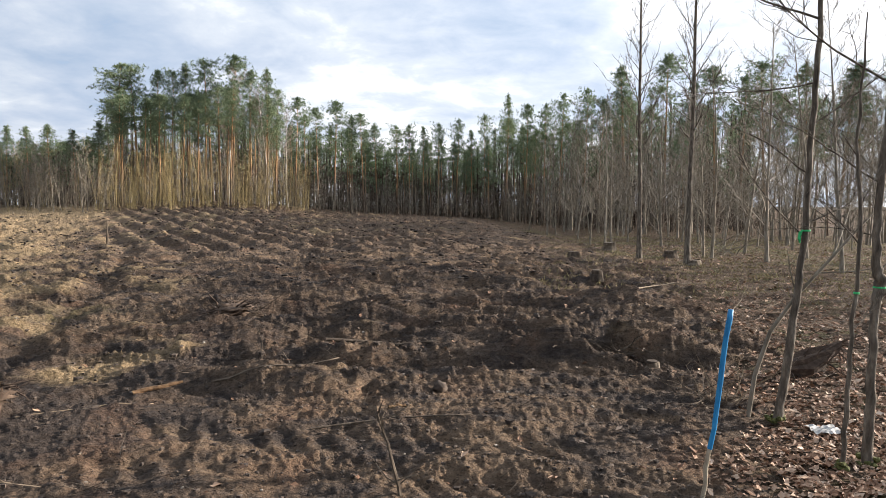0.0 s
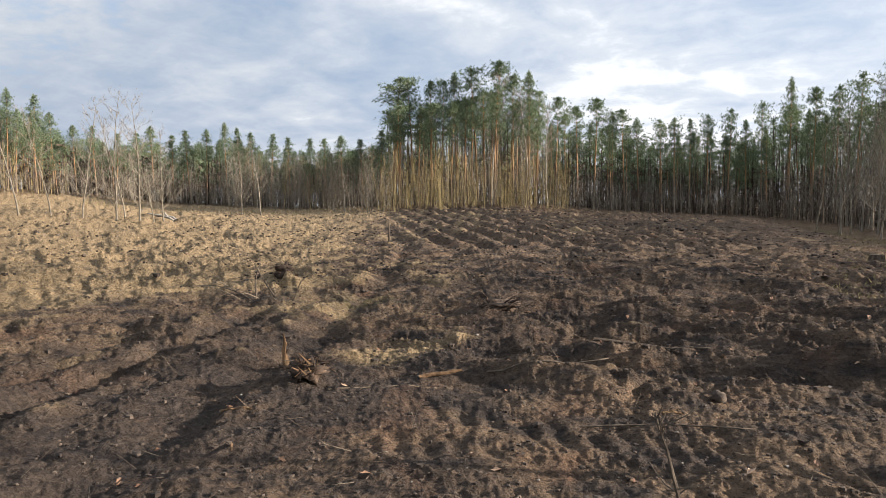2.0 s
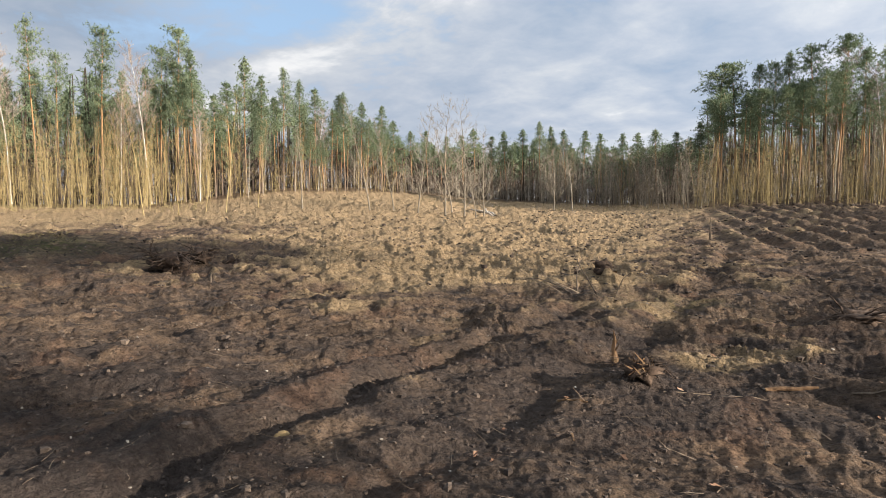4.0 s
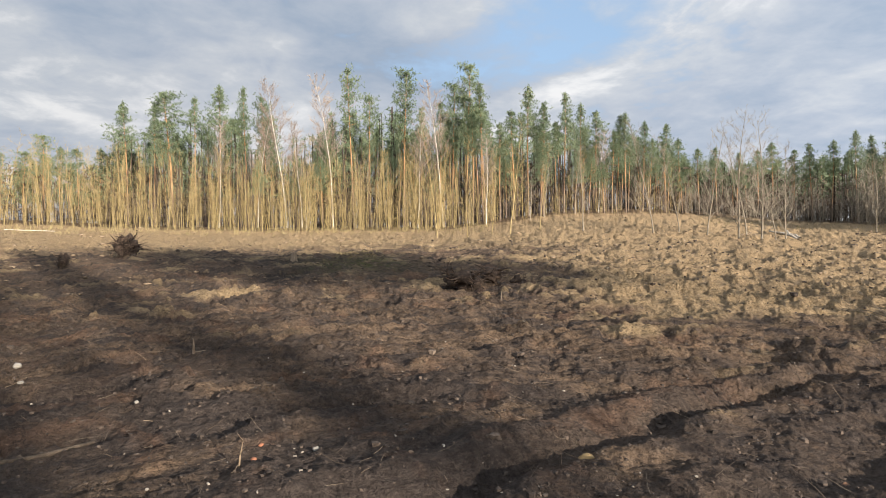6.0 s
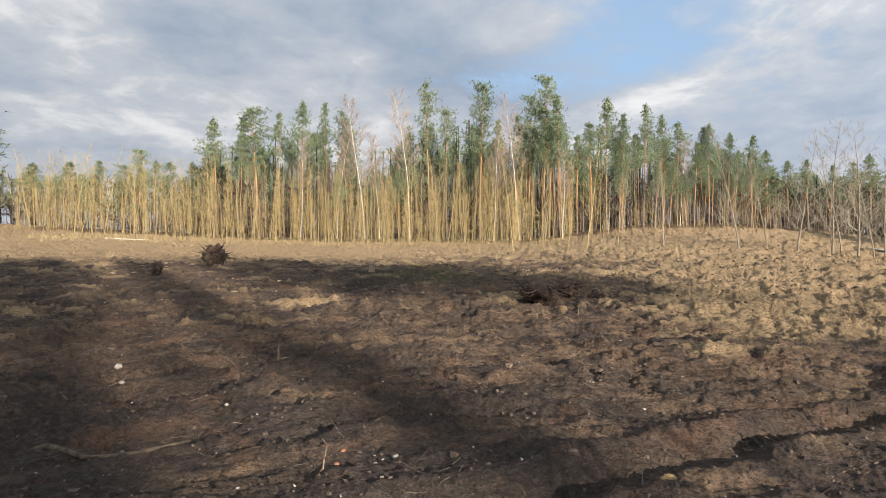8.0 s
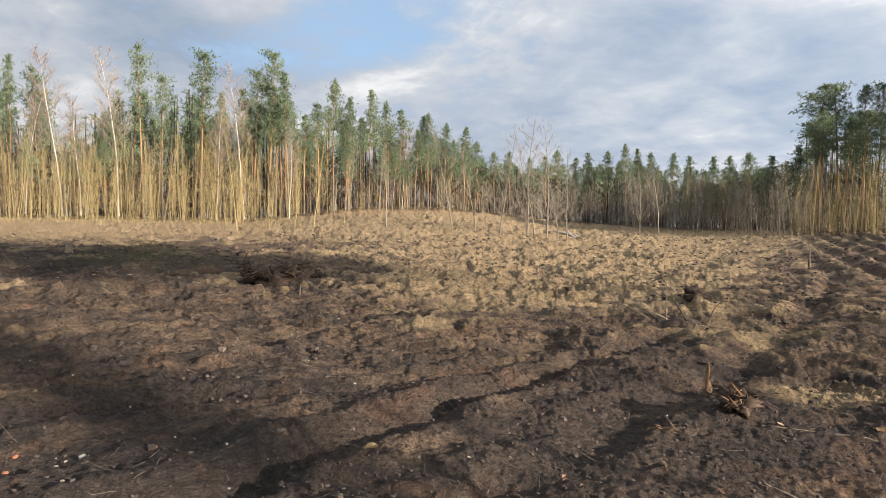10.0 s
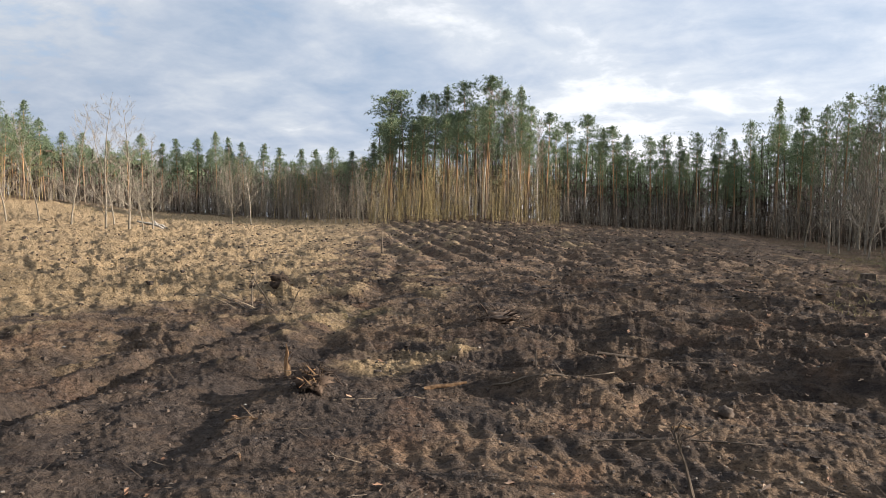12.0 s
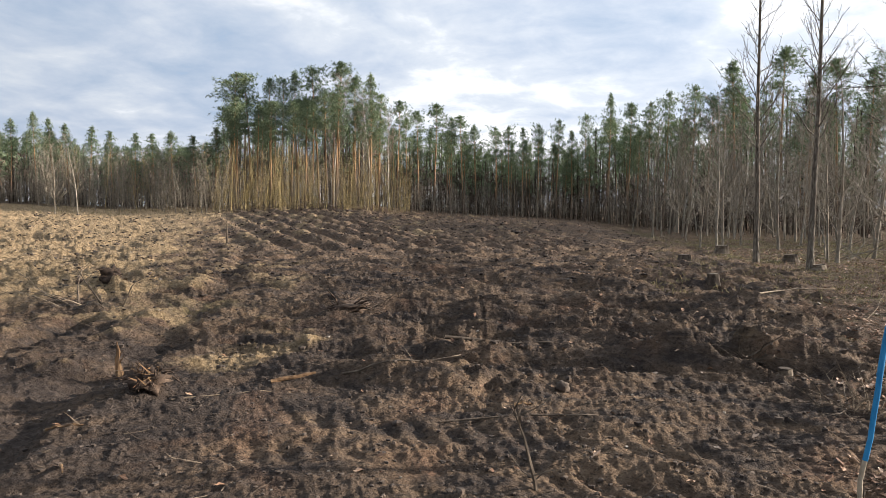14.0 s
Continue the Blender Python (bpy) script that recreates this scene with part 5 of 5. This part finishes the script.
pole_log(-6.05, -2.2, -6.1, -1.1, 0.028, DEAD_WOOD, "fallen crooked branch on the shaded soil", curve=-0.28)
pole_log(-3.0, 4.7, -2.2, 5.1, 0.007, PALE_WOOD, "thin pale stick lying on the soil")
pole_log(-2.45, 5.3, -2.12, 5.48, 0.02, FRESH_WOOD, "splintered yellow piece of wood", 0.05, split=True, name="wood_splinter")
pole_log(-3.45, 3.92, -3.22, 3.98, 0.012, FRESH_WOOD, "small yellow wood splinter on the soil", split=True, name="wood_splinter")
pole_log(-2.9, 3.35, -2.78, 3.2, 0.010, FRESH_WOOD, "pale sliver of wood in the rut", 0.05, split=True, name="wood_splinter")
pole_log(-0.4, 4.95, -0.24, 5.0, 0.014, FRESH_WOOD, "small tan wood splinter on the soil", split=True, name="wood_splinter")
pole_log(-0.9, 4.55, 0.2, 4.75, 0.008, DEAD_WOOD, "thin dark root lying across the soil", curve=0.06)
pole_log(-1.9, 5.55, -0.9, 5.85, 0.009, DEAD_WOOD, "dark root hanging over a soil bank", 0.08, curve=-0.05)
pole_log(-1.2, 6.9, 0.3, 7.15, 0.02, DEAD_WOOD, "dark fallen branch in a hollow", curve=0.1)
pole_log(3.4, 12.1, 4.9, 12.6, 0.015, PALE_WOOD, "pale dry branch on the churned soil", 0.1, curve=0.2)
for k, (x, y, l, a) in enumerate(((-34.6, 37.2, 2.2, 150), (-33.9, 36.2, 2.0, 170), (-35.6, 37.4, 1.6, 140), (-34.9, 36.5, 1.4, 190))):
    pole_log(x, y, x + l * math.cos(radians(a)), y + l * math.sin(radians(a)), 0.09, CHIP, "pale debarked log lying on the field", 0.05 * k, name="log")
pole_log(-52, -12, -51.4, -9, 0.04, CHIP, "pale debarked log before the thicket", name="log")
pole_log(-7.9, 11.6, -8.3, 11.9, 0.05, FRESH_WOOD, "pale split wood in the sand", 0.12, split=True, name="wood_splinter")
pole_log(-29.0, 1.6, -28.0, 2.9, 0.035, PALE_WOOD, "pale broken branch beside a pit", 0.05, curve=0.2)


def stone(x, y, sx_, sy_, sz_, mat, label, name="stone"):
    ob = thing(name, x, y, gz(x, y), label, "stone")
    r_ = random.Random(int(abs(x * 917 + y * 31)))
    ms = Mesh()
    ms.lump((0, 0, sz_ * 0.55), (sx_, sy_, sz_), r_, 0.22, 10, 7)
    part("body", ms, mat, ob, smooth=True)


stone(-4.33, 2.05, 0.055, 0.05, 0.033, YELLOW, "yellow sandstone lump at the edge of a rut")
stone(-10.9, -2.2, 0.04, 0.035, 0.02, STONE, "pale field stone on dark soil")
stone(-8.38, -2.05, 0.035, 0.03, 0.02, STONE, "pale field stone on dark soil")
stone(-7.71, -2.18, 0.03, 0.025, 0.018, STONE, "pale field stone on dark soil")
stone(-6.82, -0.86, 0.028, 0.02, 0.015, STONE, "pale field stone on dark soil")
stone(-9.46, -2.31, 0.05, 0.045, 0.035, STONE, "pale field stone on dark soil")
stone(-5.15, -0.02, 0.026, 0.02, 0.013, BRICK, "red brick fragment on the soil", "brick_fragment")
stone(-5.4, 0.05, 0.025, 0.02, 0.015, BRICK, "red brick fragment on the soil", "brick_fragment")
stone(-0.02, 5.5, 0.06, 0.055, 0.05, CLOD, "round dark soil clod", "soil_clod")
stone(-5.15, 0.4, 0.03, 0.025, 0.02, STONE, "pale field stone on dark soil")
stone(-8.2, -3.2, 0.04, 0.03, 0.03, STONE, "pale field stone on dark soil")


def plastic_sheet():
    x, y = 2.55, 4.45
    ob = thing("plastic_scrap", x, y, gz(x, y), "crumpled pale plastic scrap on dry leaves", "litter")
    r_ = random.Random(91)
    bm = Mesh()
    n = 8
    for i in range(n):
        for j in range(n):
            bm.v.append(Vector(((i / (n - 1) - 0.5) * 0.20, (j / (n - 1) - 0.5) * 0.16, 0.015 + r_.uniform(0, 0.022))))
    for i in range(n - 1):
        for j in range(n - 1):
            bm.f.append((i * n + j, (i + 1) * n + j, (i + 1) * n + j + 1, i * n + j + 1))
    o = part("sheet", bm, FILM, ob)
    th = o.modifiers.new("thickness", "SOLIDIFY")
    th.thickness = 0.002


plastic_sheet()


# ---------------------------------------------------------------- countless small stuff
def scatter(n, seed, y0, y1, r0, r1, power=1.0):
    g = np.random.RandomState(seed)
    yaw = np.radians(g.uniform(y0, y1, n))
    r = r0 * (r1 / r0) ** (g.uniform(0, 1, n) ** power)
    x, y = -np.sin(yaw) * r, np.cos(yaw) * r
    return x, y, ground_z(x, y), r, g


def loose_clods():
    ms = Mesh()
    x, y, z, r, g = scatter(9000, 401, -36, 114, 1.9, 40)
    r_ = random.Random(402)
    lit = litter_zone(x, y)
    for i in range(len(x)):
        if lit[i] > 0.4:
            continue
        s = r_.uniform(0.004, 0.013) * (1 + r[i] * 0.12) * (2.2 if r_.random() < 0.06 else 1)
        ms.lump((x[i], y[i], z[i] + s * 0.2), (s, s * r_.uniform(0.7, 1.1), s * 0.75), r_, 0.4, 5, 3)
    tagged(new("loose_clods", ms.data("loose_clods", CLOD)), "loose crumbs and clods of dark soil", "soil", kind="stuff")


def field_clods():
    """Clods big enough to show across the far field."""
    for name, mat, seed, y0, y1, n in (("field_clods", CLOD, 451, -9, 40, 3000), ("sandy_clods", PALE_CLOD, 452, 36, 113, 1900)):
        ms = Mesh()
        x, y, z, r, g = scatter(n, seed, y0, y1, 12.0 if mat is CLOD else 18.0, 62, 0.8)
        r_ = random.Random(seed)
        edge = edge_dist(np.degrees(np.arctan2(-x, y)))
        lit = litter_zone(x, y)
        for i in range(n):
            if lit[i] > 0.4 or r[i] > edge[i]:
                continue
            s = r_.uniform(0.015, 0.045) * (0.6 + r[i] * 0.022) * (1.8 if r_.random() < 0.07 else 1)
            ms.lump((x[i], y[i], z[i] + s * 0.15), (s * r_.uniform(0.9, 1.6), s * r_.uniform(0.9, 1.6), s * r_.uniform(0.3, 0.7)), r_, 0.45, 7, 4)
        tagged(new(name, ms.data(name, mat, True)), "dark clods thrown up across the field" if mat is CLOD else "pale sandy clods thrown up across the field", "soil", kind="stuff")


def loose_twigs():
    dark, pale = Mesh(), Mesh()
    x, y, z, r, g = scatter(3000, 411, -36, 114, 2.0, 45)
    r_ = random.Random(412)
    for i in range(len(x)):
        a = r_.uniform(0, 6.28)
        l = r_.uniform(0.04, 0.2) * (1 + r[i] * 0.06)
        k = r_.uniform(0.0008, 0.0022) * (1 + r[i] * 0.12)
        p = Vector((x[i], y[i], z[i] + k))
        pts = bend(r_, p, (math.cos(a), math.sin(a), r_.uniform(-0.05, 0.45)), l, 3, 0.25)
        (pale if r_.random() < 0.06 else dark).tube(pts, [k, k * 0.8, k * 0.6, k * 0.2], 3)
    tagged(new("loose_twigs", dark.data("loose_twigs", DEAD_WOOD)), "thin dark twigs and roots strewn over the soil", "twigs", kind="stuff")
    tagged(new("pale_twigs", pale.data("pale_twigs", PALE_WOOD)), "pale dry twigs strewn over the soil", "twigs", kind="stuff")


def pale_chips():
    ms = Mesh()
    x, y, z, r, g = scatter(420, 421, -34, 114, 2.2, 40)
    r_ = random.Random(422)
    for i in range(len(x)):
        s = r_.uniform(0.004, 0.012) * (1 + r[i] * 0.10)
        ms.lump((x[i], y[i], z[i] + s * 0.3), (s, s * r_.uniform(0.4, 1), s * 0.5), r_, 0.4, 4, 3)
    tagged(new("pale_chips", ms.data("pale_chips", CHIP)), "small pale chips and stones on the soil", "chips", kind="stuff")


def leaf_litter():
    g = np.random.RandomState(431)
    n = 40000
    r = 2.3 * (30 / 2.3) ** (g.uniform(0, 1, n) ** 1.5)
    yaw = np.radians(g.uniform(-37, 0, n))
    x, y = -np.sin(yaw) * r, np.cos(yaw) * r
    keep = (litter_zone(x, y) > g.uniform(0.1, 0.9, n)) & (g.uniform(0, 1, n) < np.clip(1.35 - r / 13, 0.22, 1))
    xs, ys = -np.sin(np.radians(g.uniform(-37, 30, 260))) * g.uniform(2.5, 9, 260), g.uniform(2.5, 12, 260)
    x, y, r = np.concatenate([x[keep], xs]), np.concatenate([y[keep], ys]), np.concatenate([r[keep], np.hypot(xs, ys)])
    z = ground_z(x, y)
    n = len(x)
    s = g.uniform(0.012, 0.030, n) * (1 + r * 0.05)
    a = g.uniform(0, 6.28, n)
    ax = np.stack([np.cos(a), np.sin(a), g.uniform(-0.5, 0.5, n)], -1) * s[:, None]
    b = a + 1.57
    bx = np.stack([np.cos(b), np.sin(b), g.uniform(-0.5, 0.5, n)], -1) * (s * g.uniform(0.5, 0.8, n))[:, None]
    c = np.stack([x, y, z + 0.006 + s * 0.25], -1)
    lift = np.array([0, 0, 1.0]) * (s * g.uniform(0.1, 0.5, n))[:, None]
    co = np.stack([c - ax, c - bx * 0.9 + lift, c + ax * 0.4 - bx * 0.5, c + ax + lift * 0.6, c + ax * 0.4 + bx * 0.6, c + bx * 0.9 + lift], 1).reshape(-1, 3)
    o = 6 * np.arange(n)[:, None]
    loops = (o + np.array([[0, 1, 2, 3, 0, 3, 4, 5]])).ravel()
    me = raw_mesh("leaf_litter", co, loops, np.full(2 * n, 4), False)
    me.materials.append(LEAVES)
    tagged(new("leaf_litter", me), "curled brown fallen leaves under the young trees", "leaves", kind="stuff")


def dry_grass():
    ms = Mesh()
    r_ = random.Random(441)
    bands = ((-35, -8, 12, 42, 1500, 0.10), (66, 108, 50, 60, 900, 0.35), (76, 80, 27, 33, 200, 0.10), (26, 50, 60, 80, 400, 0.3))
    for y0, y1, r0, r1, n, h in bands:
        g = np.random.RandomState(n + int(r0))
        yaw, r = np.radians(g.uniform(y0, y1, n)), g.uniform(r0, r1, n)
        x, y = -np.sin(yaw) * r, np.cos(yaw) * r
        z = ground_z(x, y)
        for i in range(n):
            for _ in range(4):
                q = (x[i] + r_.uniform(-0.15, 0.15), y[i] + r_.uniform(-0.15, 0.15), z[i])
                ms.spike(q, (q[0] + r_.uniform(-0.1, 0.1), q[1] + r_.uniform(-0.1, 0.1), q[2] + h * r_.uniform(0.4, 1.2)), 0.008)
    tagged(new("dry_grass", ms.data("dry_grass", GRASS)), "tufts of dry yellow grass at the wood's edge", "grass", kind="stuff")


loose_clods()
field_clods()
loose_twigs()
pale_chips()
leaf_litter()
dry_grass()
